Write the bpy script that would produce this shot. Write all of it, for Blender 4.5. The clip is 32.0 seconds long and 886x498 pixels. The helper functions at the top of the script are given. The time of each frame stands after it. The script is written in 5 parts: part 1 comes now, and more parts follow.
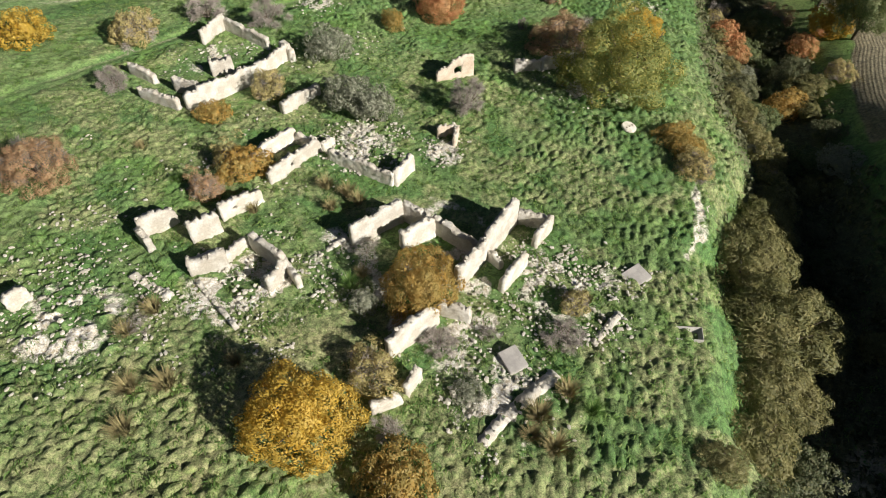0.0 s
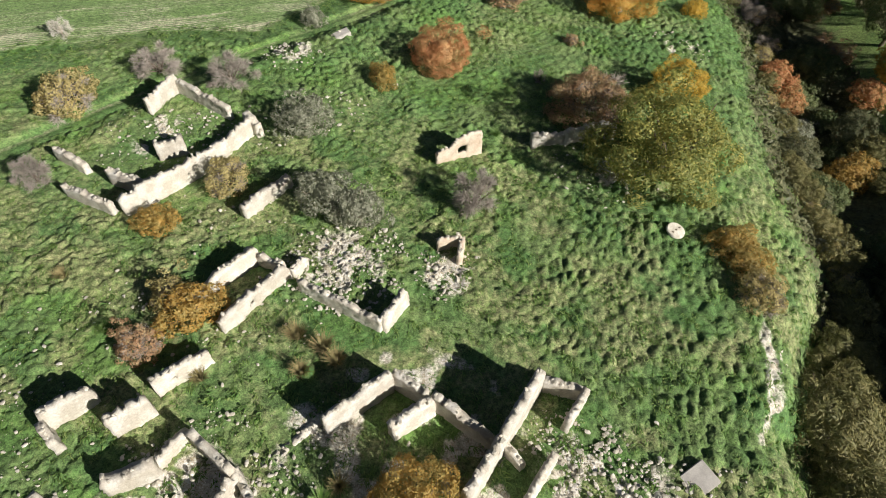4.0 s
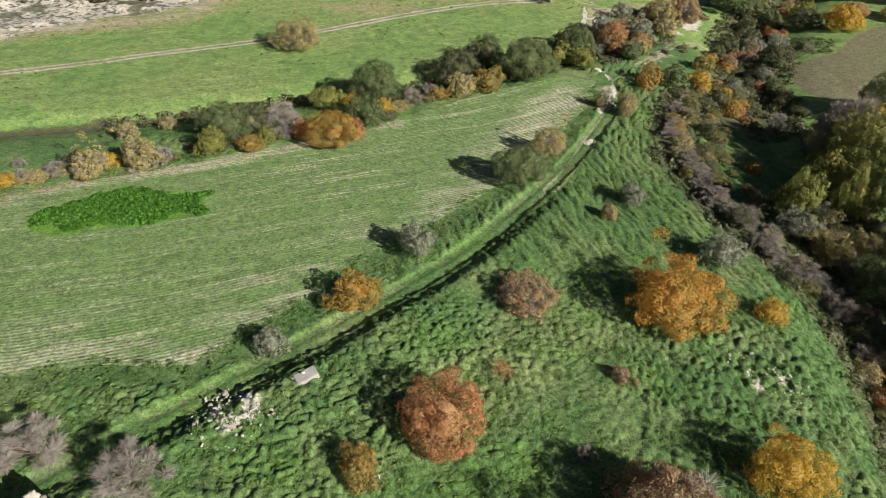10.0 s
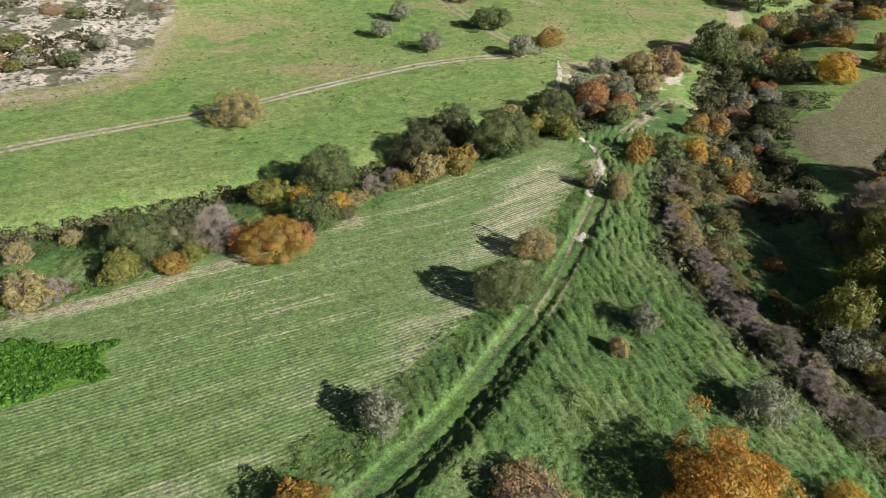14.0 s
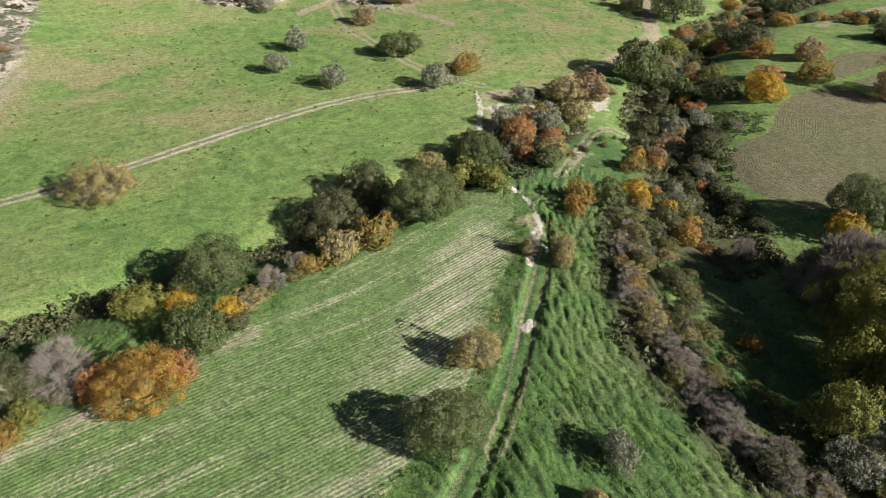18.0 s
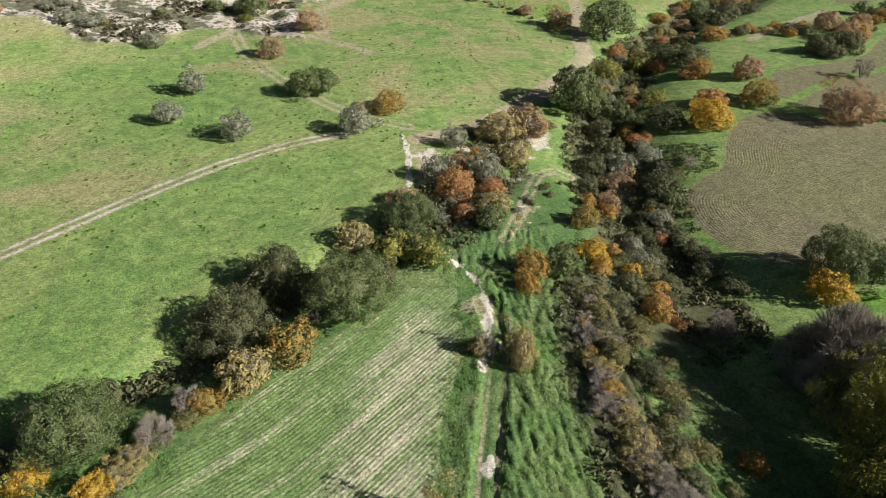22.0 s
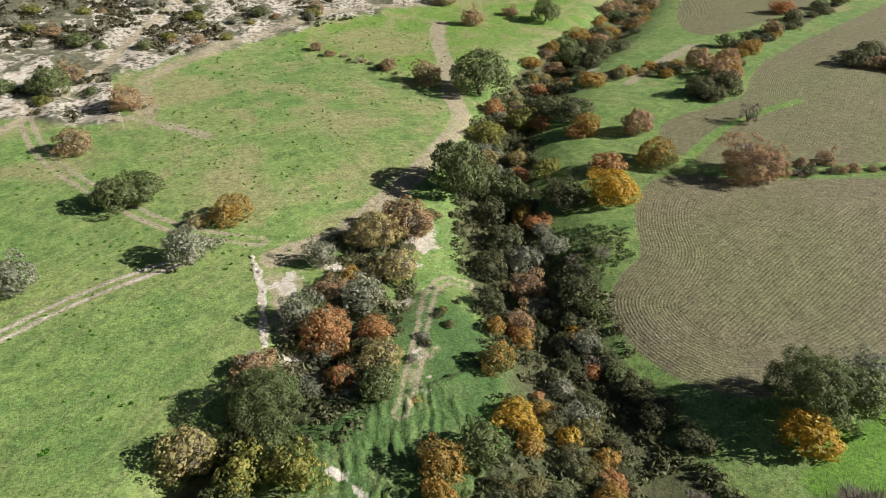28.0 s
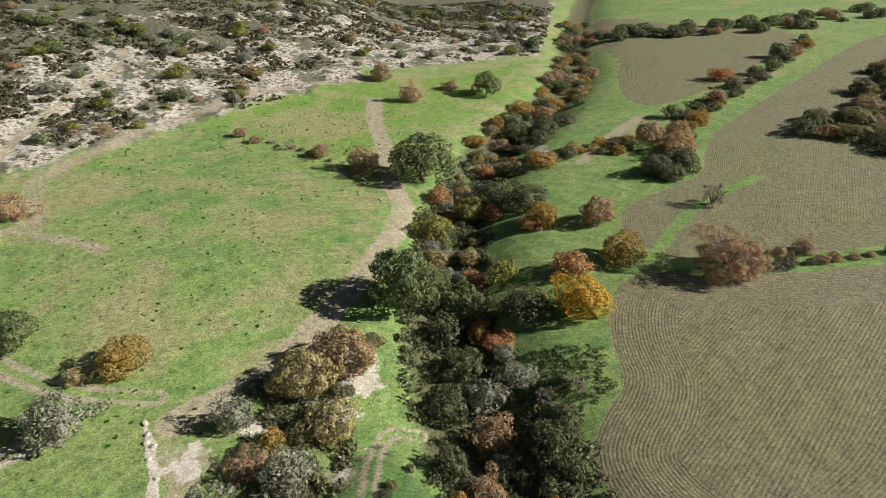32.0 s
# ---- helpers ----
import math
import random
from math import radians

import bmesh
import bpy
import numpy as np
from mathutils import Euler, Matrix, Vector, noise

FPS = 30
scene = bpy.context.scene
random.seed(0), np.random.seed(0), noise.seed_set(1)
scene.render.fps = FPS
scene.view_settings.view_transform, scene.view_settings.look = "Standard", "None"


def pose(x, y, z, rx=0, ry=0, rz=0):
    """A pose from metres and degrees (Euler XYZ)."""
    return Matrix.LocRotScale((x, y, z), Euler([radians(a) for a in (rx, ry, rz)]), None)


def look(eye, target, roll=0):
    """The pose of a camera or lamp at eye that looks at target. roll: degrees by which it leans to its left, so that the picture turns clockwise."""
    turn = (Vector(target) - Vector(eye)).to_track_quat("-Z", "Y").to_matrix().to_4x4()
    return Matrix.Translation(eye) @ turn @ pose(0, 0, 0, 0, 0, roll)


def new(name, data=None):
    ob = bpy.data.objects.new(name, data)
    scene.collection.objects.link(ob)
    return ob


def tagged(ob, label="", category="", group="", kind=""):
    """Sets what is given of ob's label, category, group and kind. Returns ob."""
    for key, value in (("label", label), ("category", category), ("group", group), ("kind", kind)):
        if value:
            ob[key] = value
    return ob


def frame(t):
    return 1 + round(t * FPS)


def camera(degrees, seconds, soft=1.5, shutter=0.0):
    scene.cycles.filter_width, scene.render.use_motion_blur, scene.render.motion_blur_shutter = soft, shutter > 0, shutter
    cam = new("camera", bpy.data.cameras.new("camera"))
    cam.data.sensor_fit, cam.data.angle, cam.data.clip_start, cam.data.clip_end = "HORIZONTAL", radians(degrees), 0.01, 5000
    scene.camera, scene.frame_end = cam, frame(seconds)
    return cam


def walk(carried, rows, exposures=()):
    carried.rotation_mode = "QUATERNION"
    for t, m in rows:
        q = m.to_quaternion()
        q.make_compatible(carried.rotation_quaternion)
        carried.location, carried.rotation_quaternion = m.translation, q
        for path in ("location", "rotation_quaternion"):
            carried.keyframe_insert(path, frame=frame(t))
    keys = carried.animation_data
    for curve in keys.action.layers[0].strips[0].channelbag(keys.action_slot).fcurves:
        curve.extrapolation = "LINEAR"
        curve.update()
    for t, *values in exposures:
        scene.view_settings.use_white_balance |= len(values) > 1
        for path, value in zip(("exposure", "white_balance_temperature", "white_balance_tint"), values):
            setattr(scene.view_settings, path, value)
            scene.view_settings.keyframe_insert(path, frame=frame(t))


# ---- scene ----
cam = camera(71.4, 32.0, soft=0.8)
METRES, EYE, TILT, LEAN, TURN = 150.0, 40.05, -3.35, 2.72, 0.0
ROWS = [
    (0.0, 0.0, 0.0, 0.0, 2.98, -45.51, -2.93),
    (0.5, -0.0009, 0.0153, 0.0005, 2.96, -46.38, -2.91),
    (1.0, -0.0018, 0.0308, 0.0011, 2.95, -47.25, -2.9),
    (1.5, -0.0028, 0.0464, 0.0015, 2.93, -48.11, -2.9),
    (2.0, -0.0037, 0.0623, 0.0021, 2.91, -48.71, -2.89),
    (2.5, -0.0046, 0.0783, 0.0027, 2.9, -48.65, -2.87),
    (3.0, -0.0056, 0.0943, 0.0032, 2.88, -48.56, -2.85),
    (3.5, -0.0067, 0.1103, 0.0035, 2.87, -48.44, -2.84),
    (5.5, -0.0112, 0.1758, 0.007, 2.8, -46.26, -2.88),
    (6.0, -0.0124, 0.1923, 0.008, 2.77, -45.03, -2.9),
    (6.5, -0.0132, 0.2087, 0.0089, 2.77, -43.76, -2.89),
    (7.0, -0.0143, 0.2253, 0.0099, 2.76, -42.53, -2.91),
    (7.5, -0.0156, 0.2421, 0.0113, 2.78, -41.36, -2.98),
    (8.0, -0.0168, 0.2588, 0.0125, 2.79, -40.15, -3.01),
    (8.5, -0.0176, 0.2755, 0.0137, 2.8, -38.93, -2.97),
    (9.0, -0.0185, 0.2921, 0.0147, 2.81, -37.71, -2.93),
    (9.5, -0.0195, 0.3087, 0.0159, 2.82, -36.51, -2.91),
    (10.0, -0.0204, 0.3255, 0.0169, 2.82, -35.3, -2.9),
    (10.5, -0.0212, 0.3421, 0.0183, 2.84, -34.1, -2.87),
    (11.0, -0.022, 0.3588, 0.0192, 2.84, -33.12, -2.84),
    (11.5, -0.0227, 0.3755, 0.0205, 2.85, -33.0, -2.82),
    (12.0, -0.0234, 0.3913, 0.0217, 2.84, -32.99, -2.8),
    (12.5, -0.0239, 0.4079, 0.0227, 2.68, -32.94, -2.77),
    (13.0, -0.0243, 0.4242, 0.024, 1.83, -32.9, -2.7),
    (13.5, -0.0242, 0.44, 0.0254, 0.62, -32.83, -2.57),
    (14.0, -0.0242, 0.4558, 0.0265, -0.68, -32.76, -2.5),
    (14.5, -0.024, 0.4714, 0.0279, -1.98, -32.73, -2.42),
    (16.5, -0.0188, 0.5319, 0.0326, -7.07, -32.43, -2.16),
    (17.0, -0.0169, 0.5469, 0.034, -8.06, -32.38, -2.11),
    (17.5, -0.0148, 0.5619, 0.0352, -8.49, -32.35, -2.09),
    (18.0, -0.0125, 0.5768, 0.0369, -8.95, -32.35, -2.09),
    (18.5, -0.0101, 0.5918, 0.0381, -9.54, -32.3, -2.06),
    (19.0, -0.0074, 0.6066, 0.0394, -10.14, -32.25, -2.05),
    (19.5, -0.0047, 0.6213, 0.041, -10.85, -32.21, -2.01),
    (20.0, -0.0016, 0.6358, 0.0424, -11.68, -32.14, -1.95),
    (20.5, 0.0016, 0.6505, 0.0436, -12.74, -32.06, -1.91),
    (21.0, 0.0049, 0.6649, 0.0449, -13.87, -31.98, -1.85),
    (21.5, 0.0091, 0.679, 0.0463, -14.96, -31.9, -1.76),
    (22.0, 0.0132, 0.6931, 0.0479, -16.13, -31.83, -1.69),
    (22.5, 0.0173, 0.7074, 0.0495, -17.34, -31.77, -1.64),
    (23.0, 0.0221, 0.7216, 0.0509, -18.53, -31.71, -1.55),
    (23.5, 0.0272, 0.7358, 0.0522, -19.74, -31.64, -1.47),
    (24.0, 0.033, 0.7496, 0.054, -20.91, -31.59, -1.36),
    (24.5, 0.0386, 0.7634, 0.0551, -22.13, -31.5, -1.25),
    (25.0, 0.0446, 0.777, 0.057, -23.31, -31.47, -1.16),
    (25.5, 0.0507, 0.7907, 0.0586, -24.49, -31.43, -1.07),
    (27.5, 0.0769, 0.8441, 0.0646, -27.89, -30.25, -0.94),
    (28.0, 0.0841, 0.8571, 0.0661, -28.53, -29.6, -0.9),
    (28.5, 0.0915, 0.8702, 0.0677, -29.21, -28.96, -0.85),
    (29.0, 0.0992, 0.8832, 0.0691, -29.88, -28.32, -0.79),
    (29.5, 0.1068, 0.8961, 0.0705, -30.56, -27.66, -0.74),
    (30.0, 0.1145, 0.9087, 0.0722, -31.26, -27.01, -0.65),
    (30.5, 0.1223, 0.9218, 0.0736, -31.99, -26.36, -0.6),
    (31.0, 0.1309, 0.934, 0.0757, -32.67, -25.73, -0.51),
    (31.5, 0.1395, 0.9466, 0.0765, -33.36, -25.07, -0.43),
    (32.0, 0.1478, 0.9589, 0.0782, -34.09, -24.5, -0.38),
]
walk(cam, [(t, pose(0, 0, EYE, TILT, LEAN, TURN) @ pose(METRES * x, METRES * y, METRES * z, 90 + pitch, roll, yaw)) for t, x, y, z, yaw, pitch, roll in ROWS], exposures=[(0, 0.5), (7, 0.46), (12, 0.34), (17, 0.36), (22, 0.42), (26, 0.42), (32, 0.34)])

K = 1.5  # size of the plan's unit in metres

# ---- world, sun ----
SUN_AZ, SUN_EL = -34.0, 27.5  # degrees from +x towards +y, and above the horizon
world = bpy.data.worlds.new("sky")
scene.world = world
world.use_nodes = True
wn = world.node_tree.nodes
sky = wn.new("ShaderNodeTexSky")
sky.sky_type, sky.sun_disc = "NISHITA", False
sky.sun_elevation, sky.sun_rotation = radians(SUN_EL), radians(90 - SUN_AZ)
world.node_tree.links.new(sky.outputs[0], wn["Background"].inputs[0])
wn["Background"].inputs[1].default_value = 0.019
sun = new("sun", bpy.data.lights.new("sun", "SUN"))
sun.data.energy, sun.data.angle, sun.data.color = 5.0, radians(0.55), (1.0, 0.94, 0.86)
sun_dir = Vector((math.cos(radians(SUN_EL)) * math.cos(radians(SUN_AZ)), math.cos(radians(SUN_EL)) * math.sin(radians(SUN_AZ)), math.sin(radians(SUN_EL))))
sun.matrix_world = look(sun_dir * 300, (0, 0, 0))


# ---- materials ----
class Nodes:
    """A short way to write node trees."""

    def __init__(self, name):
        self.mat = bpy.data.materials.new(name)
        self.mat.use_nodes = True
        self.tree = self.mat.node_tree
        self.tree.nodes.clear()

    def put(self, kind, outs=0, props=None, **ins):
        n = self.tree.nodes.new("ShaderNode" + kind)
        for k, v in (props or {}).items():
            setattr(n, k, v)
        for k, v in ins.items():
            k = k.replace("_", " ")
            sock = n.inputs[int(k[1:])] if k[0] == "i" and k[1:].isdigit() else n.inputs[k]
            if isinstance(v, bpy.types.NodeSocket):
                self.tree.links.new(v, sock)
            else:
                sock.default_value = (*v, 1.0) if isinstance(v, tuple) and len(v) == 3 and sock.type == "RGBA" else v
        return n.outputs[outs]

    def mix(self, fac, a, b, blend="MIX"):
        return self.put("Mix", 2, {"data_type": "RGBA", "blend_type": blend}, i0=fac, i6=a, i7=b)

    def maths(self, op, a, b=0.0):
        return self.put("Math", 0, {"operation": op}, i0=a, i1=b)

    def ramp(self, fac, lo, hi):
        return self.put("MapRange", 0, {"interpolation_type": "SMOOTHSTEP"}, Value=fac, From_Min=lo, From_Max=hi)

    def noise(self, scale, detail=3.0, vec=None, rough=0.55, outs=0):
        ins = {"Scale": scale, "Detail": detail, "Roughness": rough}
        if vec is not None:
            ins["Vector"] = vec
        return self.put("TexNoise", outs, None, **ins)

    def place(self):
        return self.put("TexCoord", 3)

    def done(self, shader):
        out = self.tree.nodes.new("ShaderNodeOutputMaterial")
        self.tree.links.new(shader, out.inputs[0])
        return self.mat


def leaf_material(name, a, b, c, patch=0.5, size=2.2):
    """Foliage of three colours: single leaves differ, and whole boughs differ by a soft pattern."""
    m = Nodes(name)
    isl = m.put("NewGeometry", 8)
    who = m.put("ObjectInfo", 5)
    spot = m.maths("ADD", m.noise(size, 2.0, m.put("VectorMath", 0, {"operation": "ADD"}, i0=m.place(), i1=m.put("CombineXYZ", 0, None, X=m.maths("MULTIPLY", who, 37.0)))), m.maths("MULTIPLY", m.maths("SUBTRACT", who, 0.5), 0.22))
    col = m.mix(m.ramp(m.maths("ADD", spot, m.maths("MULTIPLY", m.maths("SUBTRACT", isl, 0.5), 0.3)), patch - 0.12, patch + 0.12), a, b)
    col = m.mix(m.maths("MULTIPLY", m.ramp(isl, 0.55, 1.0), 0.55), col, c)
    col = m.put("HueSaturation", 0, None, Hue=0.5, Saturation=1.0, Value=m.maths("ADD", 1.1, m.maths("MULTIPLY", isl, 0.22)), Color=col)
    sh = m.put("BsdfPrincipled", 0, None, Base_Color=col, Roughness=0.62)
    return m.done(m.put("MixShader", 0, None, i0=0.35, i1=sh, i2=m.put("BsdfTranslucent", 0, None, Color=col)))


def plain_material(name, a, b, scale=3.0, rough=0.85, bump=0.25, fine=18.0, cells=0.0):
    """Rough matter of two colours with grain and relief; cells adds stones of that many to the metre."""
    m = Nodes(name)
    at = m.place()
    col = m.mix(m.ramp(m.noise(scale, 4.0, at), 0.38, 0.64), a, b)
    grain = m.noise(fine, 4.0, at)
    col = m.mix(0.35, col, m.mix(grain, (0.25, 0.24, 0.22), (1.0, 1.0, 0.98)), "OVERLAY")
    high = grain
    if cells:
        edge = m.put("TexVoronoi", 0, {"feature": "DISTANCE_TO_EDGE"}, Vector=at, Scale=cells)
        joint = m.ramp(edge, 0.0, 0.09)
        col = m.mix(m.maths("MULTIPLY", m.maths("SUBTRACT", 1.0, joint), 0.16), col, (0.2, 0.18, 0.14))
        high = m.maths("ADD", m.maths("MULTIPLY", joint, 0.6), m.maths("MULTIPLY", grain, 0.4))
    who = m.put("ObjectInfo", 5)
    col = m.put("HueSaturation", 0, None, Hue=0.5, Saturation=1.0, Value=m.maths("ADD", 0.86, m.maths("MULTIPLY", who, 0.26)), Color=col)
    nrm = m.put("Bump", 0, None, Strength=bump, Distance=0.08, Height=high)
    return m.done(m.put("BsdfPrincipled", 0, None, Base_Color=col, Roughness=rough, Normal=nrm))


def ground_material():
    m = Nodes("ground")
    at = m.place()
    ma, mb = m.tree.nodes.new("ShaderNodeAttribute"), m.tree.nodes.new("ShaderNodeAttribute")
    ma.attribute_name, mb.attribute_name = "cover_a", "cover_b"
    sa, sb = m.tree.nodes.new("ShaderNodeSeparateColor"), m.tree.nodes.new("ShaderNodeSeparateColor")
    m.tree.links.new(ma.outputs[0], sa.inputs[0])
    m.tree.links.new(mb.outputs[0], sb.inputs[0])
    coarse, crop, soil, track = sa.outputs[0], sa.outputs[1], sa.outputs[2], ma.outputs[3]
    chalk, scrub, lush, dry = sb.outputs[0], sb.outputs[1], sb.outputs[2], mb.outputs[3]
    rows = m.tree.nodes.new("ShaderNodeAttribute")
    rows.attribute_name = "row"
    n_big, n_mid, n_fine, n_dot = m.noise(0.045, 3.0, at), m.noise(0.35, 4.0, at), m.noise(2.6, 5.0, at, 0.65), m.noise(9.0, 4.0, at, 0.7)
    clump = m.put("TexVoronoi", 0, {"feature": "SMOOTH_F1"}, Vector=at, Scale=1.1, Smoothness=0.4)

    def edge(mask, soft=0.22, wob=0.5):
        return m.ramp(m.maths("ADD", mask, m.maths("MULTIPLY", m.maths("SUBTRACT", n_fine, 0.5), wob)), 0.5 - soft, 0.5 + soft)

    # short meadow
    col = m.mix(m.ramp(n_mid, 0.3, 0.7), GRASS_A, GRASS_B)
    col = m.mix(m.maths("MULTIPLY", m.ramp(n_big, 0.42, 0.66), 0.55), col, GRASS_C)
    col = m.mix(m.maths("MULTIPLY", m.ramp(n_fine, 0.5, 0.8), 0.45), col, GRASS_D)
    spots = m.put("TexVoronoi", 0, None, Vector=at, Scale=0.55, Randomness=1.0)
    col = m.mix(m.maths("MULTIPLY", m.maths("MULTIPLY", m.ramp(spots, 0.34, 0.12), m.ramp(n_big, 0.4, 0.6)), 0.5), col, COARSE_A)
    col = m.mix(m.maths("MULTIPLY", m.ramp(n_dot, 0.6, 0.75), 0.4), col, DRY_A)
    # faint wheel lines along the old drills
    drill = m.maths("SINE", m.maths("MULTIPLY", m.maths("ADD", rows.outputs[2], m.maths("MULTIPLY", n_mid, 1.2)), 2 * math.pi / 3.4))
    col = m.mix(m.maths("MULTIPLY", m.ramp(m.maths("ADD", drill, m.maths("MULTIPLY", n_fine, 0.8)), 0.9, 1.5), m.maths("MULTIPLY", m.ramp(n_big, 0.35, 0.6), 0.35)), col, GRASS_D)
    fresh = m.tree.nodes.new("ShaderNodeAttribute")
    fresh.attribute_name = "fresh"
    col = m.mix(fresh.outputs[2], col, m.mix(n_fine, FRESH_A, FRESH_B))
    # coarse lodged grass
    lod = m.mix(m.ramp(n_fine, 0.3, 0.72), COARSE_A, COARSE_B)
    lod = m.mix(m.maths("MULTIPLY", m.ramp(n_mid, 0.5, 0.72), 0.4), lod, COARSE_C)
    lod = m.mix(m.maths("MULTIPLY", m.ramp(m.noise(0.11, 4.0, at, 0.65), 0.44, 0.62), 0.6), lod, m.mix(n_fine, COARSE_C, COARSE_D))
    lod = m.mix(m.maths("MULTIPLY", m.ramp(m.noise(0.16, 4.0, m.put("VectorMath", 0, {"operation": "ADD"}, i0=at, i1=(37.0, 11.0, 5.0)), 0.65), 0.5, 0.66), 0.7), lod, m.mix(n_fine, FRESH_A, COARSE_B))
    # hay-coloured stalks caught in the tufts
    lod = m.mix(m.maths("MULTIPLY", m.ramp(m.noise(4.5, 5.0, at, 0.7), 0.58, 0.7), 0.25), lod, DRY_A)
    col = m.mix(m.maths("MULTIPLY", edge(coarse), 0.9), col, lod)
    # dry grass
    dcol = m.mix(m.ramp(n_fine, 0.35, 0.7), DRY_A, DRY_B)
    col = m.mix(m.maths("MULTIPLY", edge(dry, 0.4, 0.9), 0.8), col, dcol)
    # sown field with drilled rows
    rows_b = m.tree.nodes.new("ShaderNodeAttribute")
    rows_b.attribute_name = "row_open"
    inner = m.tree.nodes.new("ShaderNodeAttribute")
    inner.attribute_name = "open_field"
    wob = m.maths("ADD", rows.outputs[2], m.maths("MULTIPLY", n_mid, 0.14))
    wave_a = m.maths("SINE", m.maths("MULTIPLY", wob, 2 * math.pi / 0.44))
    wave_b = m.maths("SINE", m.maths("MULTIPLY", m.maths("ADD", rows_b.outputs[2], m.maths("MULTIPLY", n_mid, 0.14)), 2 * math.pi / 0.5))
    ia = m.ramp(inner.outputs[2], 0.45, 0.55)
    wave = m.maths("MULTIPLY", m.maths("ADD", m.maths("MULTIPLY", wave_a, m.maths("SUBTRACT", 1.0, ia)), m.maths("MULTIPLY", wave_b, ia)), m.ramp(n_fine, 0.12, 0.5))
    wide = m.maths("SINE", m.maths("MULTIPLY", wob, 2 * math.pi / 4.6))
    sel = m.maths("ADD", m.maths("MULTIPLY", rows.outputs[2], m.maths("SUBTRACT", 1.0, ia)), m.maths("MULTIPLY", rows_b.outputs[2], ia))
    lie = m.put("CombineXYZ", 0, None, X=m.maths("MULTIPLY", sel, 1.7), Y=m.maths("MULTIPLY", m.put("SeparateXYZ", 1, None, Vector=at), 0.13))
    streak = m.maths("MULTIPLY", m.maths("SUBTRACT", m.noise(1.0, 4.0, lie, 0.6), 0.5), 0.95)
    line = m.maths("ADD", m.maths("ADD", streak, m.maths("MULTIPLY", wave, m.maths("ADD", 0.035, m.maths("MULTIPLY", dry, 0.13)))), m.maths("ADD", m.maths("MULTIPLY", n_fine, 0.75), m.maths("MULTIPLY", wide, 0.05)))
    sown = m.mix(m.ramp(line, 0.3, 0.62), CROP_A, CROP_B)
    sown = m.mix(m.maths("MULTIPLY", m.ramp(m.maths("ADD", line, m.maths("MULTIPLY", m.maths("SUBTRACT", n_big, 0.5), 0.6)), 0.47, 0.68), 0.75), sown, CROP_C)
    sown = m.mix(m.maths("MULTIPLY", dry, m.ramp(line, 0.2, 0.5)), sown, CROP_C)
    col = m.mix(edge(crop), col, sown)
    # bare ploughed soil with a green bloom
    sline = m.maths("ADD", m.maths("ADD", m.maths("MULTIPLY", wave, 0.06), m.maths("MULTIPLY", streak, 0.6)), n_fine)
    tilth = m.mix(m.ramp(sline, 0.32, 0.72), SOIL_DARK, SOIL_LIGHT)
    tilth = m.mix(m.maths("MULTIPLY", m.ramp(m.maths("ADD", n_big, m.maths("MULTIPLY", n_fine, 0.25)), 0.52, 0.78), 0.65), tilth, SOIL_GREEN)
    sprout = m.tree.nodes.new("ShaderNodeAttribute")
    sprout.attribute_name = "sprout"
    tilth = m.mix(m.maths("MULTIPLY", sprout.outputs[2], m.ramp(m.maths("ADD", n_fine, m.maths("MULTIPLY", wave, 0.1)), 0.25, 0.7)), tilth, SOIL_GREEN)
    col = m.mix(edge(soil), col, tilth)
    # scrub hillside: pale marl between dark dwarf shrubs
    bare = m.maths("ADD", m.maths("MULTIPLY", m.noise(0.09, 3.0, at), 0.6), m.maths("MULTIPLY", n_mid, 0.4))
    # marl thins uphill; the far slope's shade and haze go into this colour
    open_marl = m.tree.nodes.new("ShaderNodeAttribute")
    open_marl.attribute_name = "marl"
    marl = m.mix(m.maths("MULTIPLY", m.ramp(m.maths("ADD", bare, m.maths("MULTIPLY", m.maths("SUBTRACT", open_marl.outputs[2], 1.0), 0.15)), 0.44, 0.505), 0.95), SCRUB_A, MARL)
    marl = m.mix(m.ramp(m.noise(0.8, 5.0, at, 0.75), 0.5, 0.57), marl, SCRUB_B)
    col = m.mix(edge(scrub), col, marl)
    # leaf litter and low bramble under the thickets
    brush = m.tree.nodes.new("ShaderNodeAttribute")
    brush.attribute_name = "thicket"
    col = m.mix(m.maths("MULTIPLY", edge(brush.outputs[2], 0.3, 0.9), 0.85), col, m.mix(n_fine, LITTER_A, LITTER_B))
    # wheel tracks and bare chalk
    dirt = m.mix(n_fine, DIRT_A, DIRT_B)
    col = m.mix(m.maths("MULTIPLY", edge(track, 0.3, 0.7), 0.9), col, dirt)
    col = m.mix(edge(chalk, 0.2, 0.9), col, m.mix(n_dot, CHALK_A, CHALK_B))
    col = m.mix(m.maths("MULTIPLY", edge(lush), 0.8), col, LUSH_G)
    n_two = m.noise(1.0, 5.0, at, 0.72)
    grain = m.mix(m.ramp(m.maths("ADD", m.maths("MULTIPLY", n_dot, 0.4), m.maths("ADD", m.maths("MULTIPLY", m.noise(3.2, 4.0, at, 0.7), 0.35), m.maths("MULTIPLY", n_two, 0.25))), 0.38, 0.62), (0.1, 0.1, 0.1), (0.88, 0.88, 0.88))
    col = m.mix(0.75, col, grain, "OVERLAY")
    ploughed = m.maths("MAXIMUM", soil, crop)
    relief = m.maths("ADD", m.maths("MULTIPLY", m.maths("MULTIPLY", wave, 0.1), ploughed), m.maths("ADD", m.maths("MULTIPLY", n_fine, 0.9), m.maths("ADD", m.maths("MULTIPLY", n_dot, 0.35), m.maths("MULTIPLY", m.maths("MULTIPLY", clump, coarse), -0.35))))
